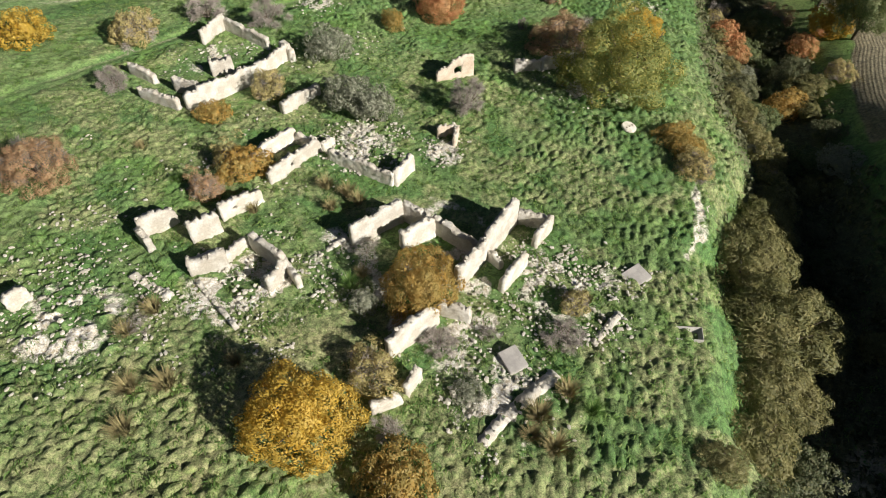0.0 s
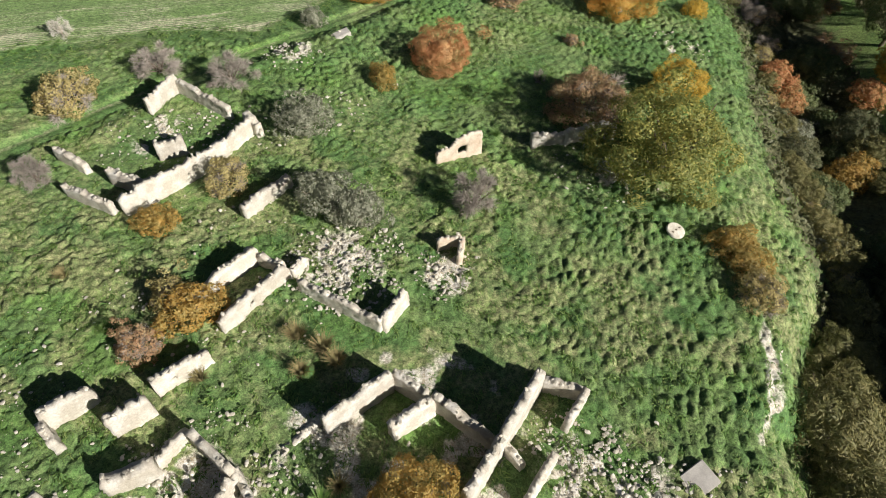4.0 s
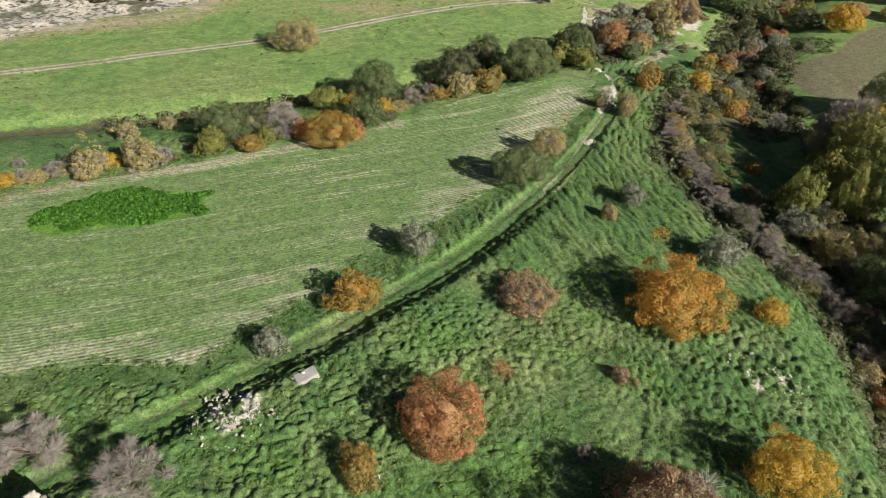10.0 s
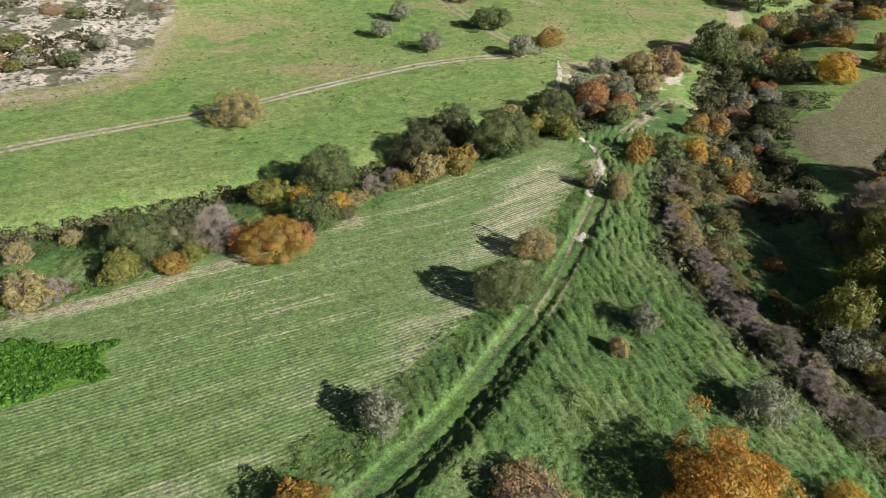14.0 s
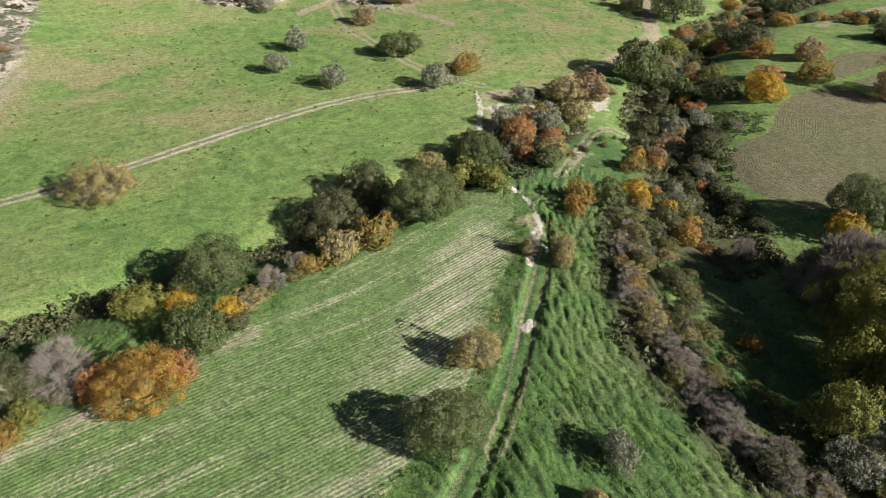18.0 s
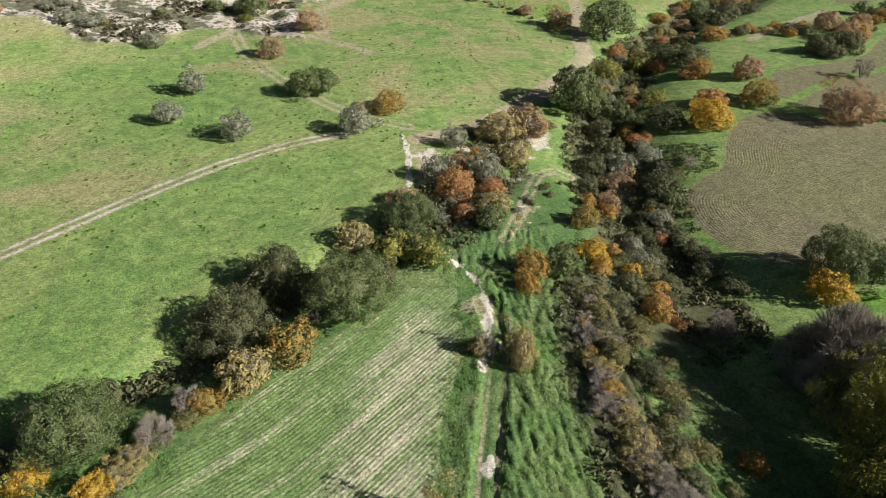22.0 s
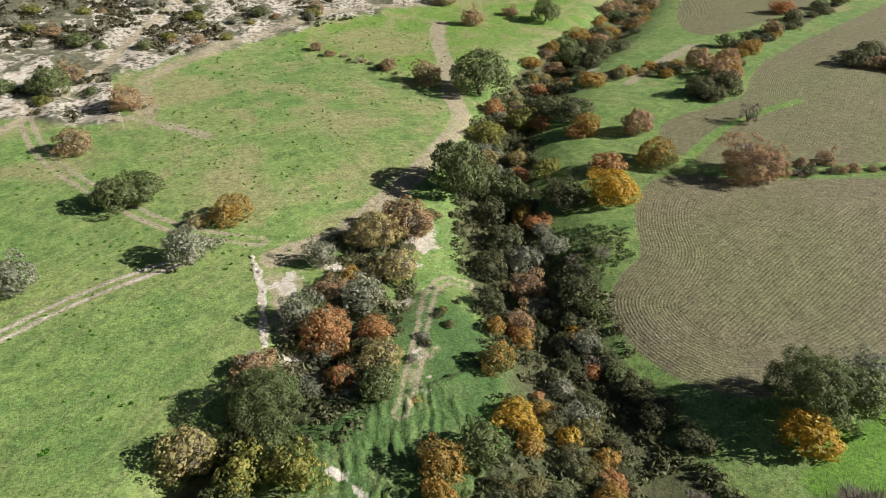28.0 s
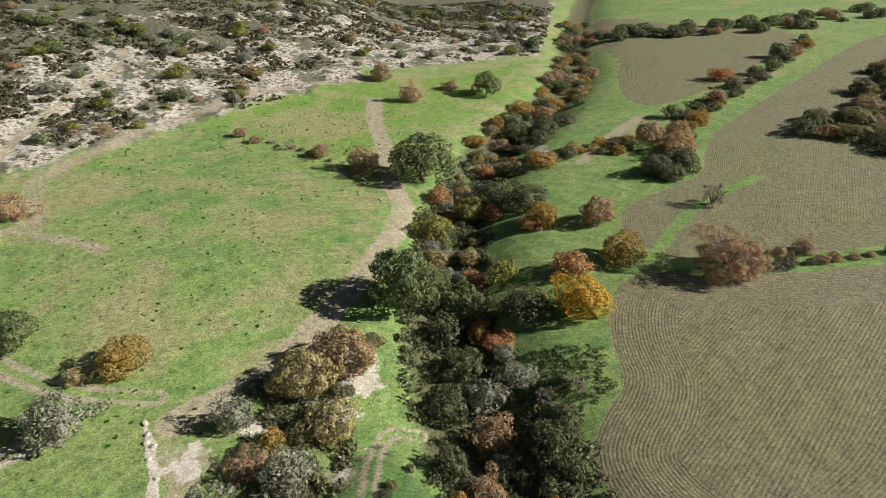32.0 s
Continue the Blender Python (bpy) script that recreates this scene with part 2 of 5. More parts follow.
    nrm = m.put("Bump", 0, None, Strength=0.9, Distance=0.14, Height=relief)
    return m.done(m.put("BsdfPrincipled", 0, {}, Base_Color=col, Roughness=0.9, Normal=nrm))


GRASS_A, GRASS_B, GRASS_C, GRASS_D = (0.135, 0.255, 0.064), (0.235, 0.36, 0.1), (0.29, 0.35, 0.12), (0.38, 0.4, 0.18)
COARSE_A, COARSE_B, COARSE_C, COARSE_D = (0.058, 0.138, 0.037), (0.1, 0.2, 0.057), (0.16, 0.238, 0.084), (0.25, 0.3, 0.122)
FRESH_A, FRESH_B = (0.13, 0.27, 0.035), (0.23, 0.36, 0.06)
DRY_A, DRY_B = (0.33, 0.29, 0.14), (0.46, 0.41, 0.23)
CROP_A, CROP_B, CROP_C = (0.165, 0.265, 0.086), (0.255, 0.335, 0.145), (0.56, 0.52, 0.385)
SOIL_DARK, SOIL_LIGHT, SOIL_GREEN = (0.2, 0.165, 0.108), (0.32, 0.27, 0.19), (0.2, 0.22, 0.095)
SCRUB_A, SCRUB_B, MARL = (0.17, 0.175, 0.11), (0.095, 0.095, 0.065), (0.62, 0.57, 0.5)
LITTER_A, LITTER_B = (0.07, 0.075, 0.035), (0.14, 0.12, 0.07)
DIRT_A, DIRT_B, CHALK_A, CHALK_B = (0.36, 0.31, 0.21), (0.5, 0.44, 0.32), (0.54, 0.49, 0.4), (0.75, 0.71, 0.63)
LUSH_G = (0.13, 0.3, 0.025)

GROUND = ground_material()
STONE = plain_material("limestone", (0.45, 0.42, 0.35), (0.64, 0.6, 0.53), 1.2, 0.9, 0.5, 9.0)
WALL = plain_material("rubble_wall", (0.47, 0.43, 0.365), (0.61, 0.58, 0.52), 0.9, 0.9, 0.5, 7.0, 4.2)
BRICKY = plain_material("ochre_render", (0.5, 0.4, 0.31), (0.6, 0.52, 0.43), 0.8, 0.9, 0.45, 8.0, 3.5)
CONCRETE = plain_material("concrete", (0.36, 0.34, 0.32), (0.45, 0.43, 0.4), 1.5, 0.9, 0.2, 14.0)
BARK = plain_material("bark", (0.11, 0.085, 0.06), (0.2, 0.17, 0.13), 3.0, 0.95, 0.4, 20.0)
PALE_BARK = plain_material("pale_bark", (0.34, 0.29, 0.23), (0.5, 0.45, 0.38), 3.0, 0.95, 0.4, 20.0)
TWIG = plain_material("grey_twigs", (0.26, 0.23, 0.2), (0.38, 0.34, 0.305), 2.0, 0.9, 0.0, 12.0)
DEAD = plain_material("bleached_wood", (0.45, 0.42, 0.37), (0.6, 0.57, 0.52), 2.0, 0.9, 0.2, 12.0)
STRAW = plain_material("dry_grass", (0.24, 0.2, 0.09), (0.32, 0.28, 0.13), 2.0, 0.9, 0.0, 12.0)
BLADE = leaf_material("green_blades", (0.1, 0.2, 0.045), (0.16, 0.26, 0.065), (0.29, 0.33, 0.13))
WEED = leaf_material("broad_weed_leaves", (0.065, 0.19, 0.018), (0.1, 0.25, 0.024), (0.15, 0.31, 0.05))
HEATH = leaf_material("dwarf_scrub", (0.06, 0.065, 0.03), (0.1, 0.095, 0.05), (0.15, 0.13, 0.08))
LEAVES = {
    "G": leaf_material("dark_evergreen_leaves", (0.105, 0.15, 0.056), (0.165, 0.195, 0.08), (0.25, 0.27, 0.125)),
    "D": leaf_material("bramble_leaves", (0.095, 0.115, 0.052), (0.145, 0.15, 0.075), (0.24, 0.23, 0.125)),
    "V": leaf_material("olive_leaves", (0.2, 0.215, 0.145), (0.28, 0.29, 0.215), (0.39, 0.39, 0.32)),
    "T": leaf_material("tan_leaves", (0.42, 0.35, 0.15), (0.33, 0.3, 0.12), (0.5, 0.42, 0.22)),
    "K": leaf_material("russet_leaves", (0.4, 0.25, 0.14), (0.33, 0.27, 0.14), (0.5, 0.37, 0.22)),
    "O": leaf_material("orange_brown_leaves", (0.4, 0.25, 0.06), (0.3, 0.24, 0.075), (0.5, 0.34, 0.11)),
    "A": leaf_material("orange_oak_leaves", (0.48, 0.25, 0.045), (0.31, 0.265, 0.065), (0.56, 0.35, 0.08), 0.47, 0.9),
    "Y": leaf_material("golden_leaves", (0.52, 0.34, 0.045), (0.4, 0.29, 0.055), (0.62, 0.44, 0.09), 0.55),
    "R": leaf_material("red_brown_leaves", (0.45, 0.205, 0.09), (0.4, 0.26, 0.11), (0.55, 0.33, 0.16)),
    "L": leaf_material("yellow_green_leaves", (0.19, 0.22, 0.06), (0.29, 0.28, 0.07), (0.42, 0.36, 0.1), 0.55),
    "X": leaf_material("mixed_autumn_leaves", (0.46, 0.29, 0.055), (0.2, 0.21, 0.07), (0.44, 0.2, 0.08), 0.5, 1.6),
    "M": leaf_material("brown_green_thicket", (0.16, 0.165, 0.062), (0.22, 0.205, 0.085), (0.33, 0.3, 0.125)),
}


# ---- the lie of the land ----
def scaled(points):
    return [(x * K, y * K) for x, y in points]


def curved(line, times=2):
    """An open line with its bends rounded off."""
    for _ in range(times):
        mid = [((1 - f) * a[0] + f * b[0], (1 - f) * a[1] + f * b[1]) for a, b in zip(line, line[1:]) for f in (0.25, 0.75)]
        line = [line[0]] + mid[1:-1] + [line[-1]]
    return line


RAVINE = scaled([(21, -20), (22, 5), (23, 20), (25, 35), (27, 50), (28.5, 63), (29.5, 76), (30, 88), (31.5, 100), (34, 112), (37.5, 124), (42, 134), (47, 142), (58, 156), (76, 172), (100, 185), (126, 204), (160, 238), (260, 330)])
GULLY = scaled([(-120, 62), (-60, 80), (-36, 89), (-20, 97.5), (-8, 103.5), (2, 110.5), (12, 117.5), (20, 123), (28, 128), (37.5, 124)])


def dist_to(line, x, y, closed=False):
    best = np.full(np.shape(x), 1e18)
    for (ax, ay), (bx, by) in zip(line, line[1:] + (line[:1] if closed else [])):
        dx, dy = bx - ax, by - ay
        u = np.clip(((x - ax) * dx + (y - ay) * dy) / (dx * dx + dy * dy), 0, 1)
        best = np.minimum(best, (x - ax - u * dx) ** 2 + (y - ay - u * dy) ** 2)
    return np.sqrt(best)


def side_of(line, x, y):
    """Distance to an open line, positive on its right."""
    best, sign = np.full(np.shape(x), 1e18), np.ones(np.shape(x))
    for (ax, ay), (bx, by) in zip(line, line[1:]):
        dx, dy = bx - ax, by - ay
        u = np.clip(((x - ax) * dx + (y - ay) * dy) / (dx * dx + dy * dy), 0, 1)
        d = (x - ax - u * dx) ** 2 + (y - ay - u * dy) ** 2
        s = np.where((x - ax) * dy - (y - ay) * dx > 0, 1.0, -1.0)
        sign = np.where(d < best, s, sign)
        best = np.minimum(best, d)
    return np.sqrt(best) * sign


def within(poly, x, y):
    """Signed distance to a closed outline, positive inside; -15 m at least."""
    x, y = np.asarray(x, float), np.asarray(y, float)
    px, py = [p[0] for p in poly], [p[1] for p in poly]
    box = (x > min(px) - 15) & (x < max(px) + 15) & (y > min(py) - 15) & (y < max(py) + 15)
    out = np.full(np.shape(x), -15.0)
    x, y = x[box], y[box]
    odd = np.zeros(np.shape(x), bool)
    for (ax, ay), (bx, by) in zip(poly, poly[1:] + poly[:1]):
        hit = ((ay > y) != (by > y)) & (x < (bx - ax) * (y - ay) / (by - ay + 1e-12) + ax)
        odd ^= hit
    out[box] = dist_to(poly, x, y, True) * np.where(odd, 1.0, -1.0)
    return out


def smooth(a, b, v):
    u = np.clip((v - a) / (b - a), 0, 1)
    return u * u * (3 - 2 * u)


def hashed(i, j, seed):
    h = np.sin(i * 127.1 + j * 311.7 + seed * 74.7) * 43758.5453
    return h - np.floor(h)


def soft_noise(x, y, seed=0):
    i, j = np.floor(x), np.floor(y)
    u, v = x - i, y - j
    u, v = u * u * (3 - 2 * u), v * v * (3 - 2 * v)
    return (hashed(i, j, seed) * (1 - u) + hashed(i + 1, j, seed) * u) * (1 - v) + (hashed(i, j + 1, seed) * (1 - u) + hashed(i + 1, j + 1, seed) * u) * v


def hill_side(x, y):
    """Distance past the foot of the northern hill."""
    u, v = x / K, y / K
    s1 = np.minimum((u + 62) * -0.69 + (v - 114) * 0.72, -46 - u - 0.1 * (v - 140))
    s2 = np.where(u > 77, v - 222, np.where(u < 8, v - 179 + 4 * np.sin(u * 0.23), (u + 5) * -0.325 + (v - 190) * 0.946)) - 400 * smooth(108, 120, u - 0.95 * (v - 198))
    return np.maximum(s1, s2) * K


LEDGE = scaled([(8.5, 2), (10.6, 9), (12.7, 17), (13.4, 22), (12.9, 24), (14.2, 27), (15.8, 31), (19.8, 36), (23, 45)])


def land(x, y):
    """Height of the bare ground."""
    x, y = np.asarray(x, float), np.asarray(y, float)
    u, v = x / K, y / K
    d = dist_to(RAVINE, x, y) / K
    ridge = -0.066 * (np.maximum(v, -30) - 30) - 0.045 * np.clip(u, -80, 60)
    low = -6.5 + 2.5 * (1 - np.exp(-d / 25))
    h1 = 1.2 * np.logaddexp(0, ((u + 62) * -0.756 + (v - 119) * 0.656) / 6)
    h2 = 1.2 * np.logaddexp(0, ((u + 5) * -0.325 + (v - 190) * 0.946) / 6) * (1 - smooth(70, 130, u - 0.25 * (v - 230)))
    low = low + 45 * np.tanh(np.maximum(h1, h2) / 45)
    z = 0.5 * np.logaddexp(ridge / 0.5, low / 0.5)
    z = z - (4.6 - 3.6 * smooth(52, 80, v) + 1.2 * smooth(110, 135, v)) * np.exp(-((d / 5.5) ** 2))
    z = z - np.exp(-((u - 31) ** 2 + (v - 136) ** 2) / 144.0)
    # unseen high bank on the east, added to throw shade over the ravine
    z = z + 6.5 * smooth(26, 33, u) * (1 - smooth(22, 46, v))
    z = z - 2.4 * smooth(-0.4, 3.8, side_of(LEDGE, x, y) / K + 1.6 * (soft_noise(x / 4, y / 4, 59) - 0.5)) * (1 - smooth(27, 40, v)) * smooth(30, 24, u)
    z = z - 0.9 * np.exp(-((dist_to(GULLY, x, y) / K / 2.6) ** 2))
    s = side_of(TRACK, x, y)
    z = z + 0.6 * smooth(1.6, 3.8, s) * np.exp(-np.maximum(s - 3, 0) / 12) * smooth(38, 46, v) * (1 - smooth(70, 84, v))
    return z * K



# outlines and lines of the plan
TRACK = curved(scaled([(-32.8, 34.3), (-27.6, 40.7), (-21.9, 47.3), (-12.3, 57.1), (-2.9, 67.3), (0.9, 73.2), (8.1, 85.6), (11.9, 94.0), (14.6, 100.4), (14.9, 104.8)]))
RUT = curved(scaled([(5.1, 79.1), (7.5, 83.6), (10.7, 91.6), (15.6, 102.0)]))
FAR_TRACK = curved(scaled([(-90, 76), (-70, 90), (-57.6, 97.9), (-52.1, 101.4), (-40.7, 109.9), (-27.4, 118.0), (-14.0, 128.3), (-0.9, 136.2), (9.8, 138.5)]))
HILL_TRACK = curved(scaled([(-4.0, 186.5), (-2.3, 170.8), (1.2, 160.9), (6.7, 149.3), (11.2, 142.7), (16.7, 139.0)]))
CHALK_STRIP = curved(scaled([(15.5, 136.7), (15.1, 131.8), (13.3, 123.8)]))
CHALK_STRIP2 = curved(scaled([(17.6, 132.3), (15.3, 125.1), (14.6, 120.3)]))
CHALK_TRACK = curved(scaled([(14.1, 110.4), (15.3, 107.1), (15.0, 103.3), (12.2, 97.8)]))
STREAM_TRACK = curved(scaled([(19.8, 112.9), (21.4, 114.8), (24.9, 120.0), (30.5, 128.3), (33.1, 126.7)]))
VALLEY_TRACK = curved(scaled([(17.3, 135.6), (23.2, 136.8), (28.4, 140.0), (35.0, 144.7), (40.1, 148.3), (47.5, 155.0), (51.8, 160.1), (54.4, 168.4), (60.5, 180.8), (65.8, 194.6), (71.3, 203.6)]))
HILL_PATH = curved(scaled([(-9, 174), (-1.0, 185.0), (4.6, 193.3), (10, 203), (15.3, 212.5), (23.8, 224), (28.1, 228.3), (35.3, 239.0), (27.1, 244.9)]))
FIELD_MARGIN = curved(scaled([(11.2, 178), (11.2, 186.2), (14.3, 193.1), (21.8, 199.0), (33.7, 206.3), (46.7, 214), (59.7, 217), (78.7, 217.5)]))
WEST_MARGIN = curved(scaled([(-75, 105), (-61, 115.5), (-53, 119.5), (-44, 127), (-44.5, 139.7), (-47, 154)]))
CROP_MARGIN = curved(scaled([(-60, 64), (-40.5, 70.9), (-35, 74.7), (-25, 80.3), (-15.3, 87.4), (-10.1, 91.2)]))
CROSS_STRIP = curved(scaled([(2.7, 177.8), (7.1, 177.6), (11.4, 174.6), (17.3, 165.8)]))
LANE_EAST = curved(scaled([(82.0, 157.9), (94.1, 163.4), (106.5, 168.0)]))
CROP = scaled([(-70, 36), (-50, 43), (-34.3, 50.6), (-23.5, 55.0), (-17.7, 55.3), (-13.5, 61.1), (-10.6, 66.2), (-6.0, 70.2), (-3.0, 74.9), (4.4, 84.5), (11.3, 100.3), (13.2, 107.1), (9.3, 107.8), (-0.6, 101.6), (-8.9, 93.8), (-13.4, 88.6), (-21.2, 84.4), (-29.0, 78.6), (-35.0, 74.8), (-40.5, 70.7), (-62, 62)])
STUBBLE = scaled([(-1.8, 85.7), (2.1, 94.4), (10.0, 103.5), (11.0, 100.2), (6.8, 92.6), (3.6, 86.2)])
LUSH = scaled([(-35.5, 68.4), (-34.7, 71.1), (-30.5, 74.6), (-23.7, 74.5), (-23.6, 72.0), (-27.8, 69.3), (-32.6, 67.7)])
SOIL_A = scaled([(63.8, 130.4), (60, 130.6), (55.6, 128.0), (52.4, 125), (50.4, 122.2), (49.4, 120.6), (47.2, 119.4), (44.2, 118.4), (41.6, 116.8), (40.0, 114.0), (39.3, 110.8), (39.5, 107.2), (41, 103.8), (43.6, 101.4), (49, 100), (58, 100), (86, 106), (105, 108), (84, 116.6), (70.0, 124.5)])
SOIL_B = scaled([(67.0, 132.6), (68.5, 138), (74.3, 143.4), (84.9, 143), (92, 143.8), (97, 147.5), (109.6, 154.8), (149.6, 164.2), (194.9, 176.0), (236.9, 184), (220, 150), (140, 112), (110, 112), (86.4, 119.4), (70.8, 127.2)])
FIELD_STRIP = curved(scaled([(66, 131.5), (74, 135), (83.2, 137.9), (96.6, 138.2)]))
SOIL_C = scaled([(194.3, 266.1), (196.6, 228.5), (219.1, 196.4), (174.0, 182.2), (123.3, 169.8), (112, 172), (118.3, 184), (145.0, 206.3), (160, 232)])
BRIGHT_LOBE = scaled([(37.3, 205.0), (55.8, 212.5), (84, 216), (112, 212), (106, 197), (85.1, 189.3), (66, 183), (54, 178)])
FIELD_SE = scaled([(52, 82), (40, 79), (35.8, 76), (35.2, 70), (36.2, 56.0), (33.2, 49.7), (30.9, 40.8), (30.1, 37.2), (52, 40), (60, 70)])
LUSH_EAST = scaled([(39.4, 96.8), (45.3, 97.6), (56, 97.4), (54, 90), (43, 84), (38, 81), (36.5, 86), (37.2, 91)])
CHALK_BANK = scaled([(30.6, 136.1), (37.5, 142.8), (33.5, 131.6), (27.6, 130.9)])
ROCKY = scaled([(62, 160), (74, 158), (90, 162), (84, 172), (70, 172)])
SLOPE_HEDGE = scaled([(22.6, 36), (22.4, 44), (22.8, 50), (24.2, 57), (25.2, 62), (24.3, 67), (22, 72), (20.3, 77), (19.2, 82), (18.6, 86.5), (19.6, 93), (21.6, 99), (23.8, 104)])
EAST_HEDGE = scaled([(86, 146), (96, 152), (112, 161), (128, 166), (160, 175), (205, 190)])
STREAM_WOOD = scaled([(15.5, 117), (20, 124), (26, 133)])
EAST_WOOD = scaled([(27, 101), (31, 107), (34.5, 115), (38, 121)])
CHALK_SPOTS = [(17.2, 131.2, 2.6), (22.0, 132.3, 2.2), (31.2, 133.2, 2.4), (17.7, 117.4, 1.8), (21.6, 115.0, 1.6), (14.7, 120.9, 2.2), (26.0, 125.5, 1.8), (17.2, 117.3, 1.8), (-4.7, 196.3, 4.0), (1.3, 190.6, 3.5), (14.5, 104.3, 1.5), (15.9, 127.5, 1.5), (24.0, 118.5, 1.0), (29.0, 131.0, 1.8), (27.3, 126.8, 1.3)]
CLIFF = curved(scaled([(14.9, 31.0), (14.6, 29.0), (14.4, 27.0), (13.7, 25.4), (12.6, 23.6)]))
RAVINE_LANE = scaled([(15.5, 8.0), (19.0, 11.5), (24.0, 15.0)])

COMB = scaled([(13, -30), (14, 0), (15.5, 24), (19.5, 41), (22, 52), (23.5, 62), (22, 70), (20, 78), (19.4, 86), (21, 96), (25, 108), (32, 122)])


def cells(u, v, seed):
    """Humps with narrow creases between: how far a place lies inside its own cell."""
    first, second = np.full(np.shape(u), 9.0), np.full(np.shape(u), 9.0)
    tall = np.zeros(np.shape(u))
    i0, j0 = np.floor(u), np.floor(v)
    for di in (-1, 0, 1):
        for dj in (-1, 0, 1):
            i, j = i0 + di, j0 + dj
            d = np.hypot(i + hashed(i, j, seed) - u, j + hashed(i, j, seed + 1) - v)
            tall = np.where(d < first, hashed(i, j, seed + 2), tall)
            second = np.where(d < first, first, np.minimum(second, d))
            first = np.minimum(first, d)
    return np.sqrt(np.clip((second - first) * 1.5, 0, 1)) * (0.55 + 0.45 * tall)


def tufts(x, y):
    """Lodged grass: round humps like cobbles on the ridge, long braided swathes along the ravine."""
    wx = x + 1.1 * soft_noise(x / 2.3, y / 2.3, 5) + 0.4 * soft_noise(x / 0.8, y / 0.8, 6)
    wy = y + 1.1 * soft_noise(x / 2.3, y / 2.3, 8) + 0.4 * soft_noise(x / 0.8, y / 0.8, 9)
    humps = cells(wx / 1.0, wy / 0.8, 3) * 0.35 + cells(wx / 0.5, wy / 0.44, 13) * 0.15 + 0.08 * soft_noise(x / 0.33, y / 0.33, 15)
    share = 0.6 + 0.5 * smooth(0.36, 0.6, rough_noise(x / 8, y / 8, 99))
    across = side_of(COMB, x, y) + 1.5 * soft_noise(x / 5, y / 5, 71) + 0.3 * soft_noise(x / 1.1, y / 1.1, 73)
    swathes = cells(across / 1.35 + 0.07 * y, y / 8 + 0.06 * across, 17) * 0.3 + cells(across / 1.0 - 0.1 * y, y / 5.5, 19) * 0.2 + cells(across / 0.5, y / 0.9, 23) * 0.05
    rows = cells(across / 0.78 + 0.08 * y, y / 1.35 + 0.15 * across, 25) * 0.42 + cells(across / 0.42, y / 0.55, 29) * 0.12
    near_comb = smooth(-26, -16, side_of(COMB, x, y) + 6 * (soft_noise(x / 6, y / 6, 72) - 0.5))
    w = smooth(88, 106, y + 10 * (soft_noise(x / 7, y / 7, 74) - 0.5))
    return (humps * share * (1 - near_comb) + rows * near_comb) * (1 - w) + swathes * w


def relief_share(x, y):
    """How high the grass humps stand: less about the trodden ruins."""
    return (0.95 + 0.6 * soft_noise(x / 9, y / 9, 51)) * (1 - 0.6 * smooth(17, 8, np.hypot((x + 6) * 0.75, y - 31)) - 0.5 * smooth(11, 5, np.hypot(x + 28, y - 60)))


def coarse_cover(x, y):
    """Where the rank grass of the ridge grows."""
    v = 1 - smooth(-6, 2, -side_of(GULLY, x, y))
    v = v * (1 - smooth(-0.5, 1.5, within(CROP, x, y)))
    v = v * smooth(0.9, 1.7, np.abs(side_of(TRACK, x, y) + 0.2))
    return v * (1 - smooth(40, 50, x))


def rough_noise(x, y, seed=0):
    """Four octaves of soft noise, from 0 to 1."""
    return (soft_noise(x, y, seed) * 8 + soft_noise(x * 2.1, y * 2.1, seed + 1) * 4 + soft_noise(x * 4.3, y * 4.3, seed + 2) * 2 + soft_noise(x * 8.7, y * 8.7, seed + 3)) / 15


def axis(parts):
    """Grid lines: stretches of (start, end, step)."""
    out = []
    for a, b, step in parts:
        out.extend(np.linspace(a, b, max(2, int(round((b - a) / step)) + 1))[:-1])
    return np.array(out + [parts[-1][1]])


def lines_mask(x, y, line, half, soft=0.6, gauge=0.0, wild=0.0):
    """A worn strip along a line: its half width, soft edge, wheel gauge and how far it frays."""
    reach = half + soft + gauge + wild * 1.5 + 1
    px, py = [p[0] for p in line], [p[1] for p in line]
    box = (x > min(px) - reach) & (x < max(px) + reach) & (y > min(py) - reach) & (y < max(py) + reach)
    out = np.zeros(np.shape(x))
    x, y = x[box], y[box]
    d = dist_to(line, x, y)
    if wild:
        d = np.maximum(d + (rough_noise(x / 2.4, y / 2.4, 85) - 0.42) * wild * 3, 0)
    if gauge:
        d = np.abs(d - gauge / 2)
    worn = 0.55 + 0.6 * soft_noise(x / 1.3, y / 1.3, 81) * soft_noise(x / 5, y / 5, 83) * 2
    out[box] = (1 - smooth(half, half + soft, d)) * np.clip(worn, 0, 1)
    return out


def rounded(poly, times=2):
    """The outline with its corners cut again and again."""
    for _ in range(times):
        poly = [((1 - f) * a[0] + f * b[0], (1 - f) * a[1] + f * b[1]) for a, b in zip(poly, poly[1:] + poly[:1]) for f in (0.25, 0.75)]
    return poly


RUBBLE = [(-11.5, 18.8, 4.2), (5.5, 21, 3.8), (-7.2, 32.2, 3.2), (-19, 16, 3.6), (0.5, 16.5, 3.2), (2, 13, 3), (-20, 41.5, 2.6), (-1.5, 32, 2), (-14, 52, 2), (9, 41, 2.4), (16, 57.5, 2)]


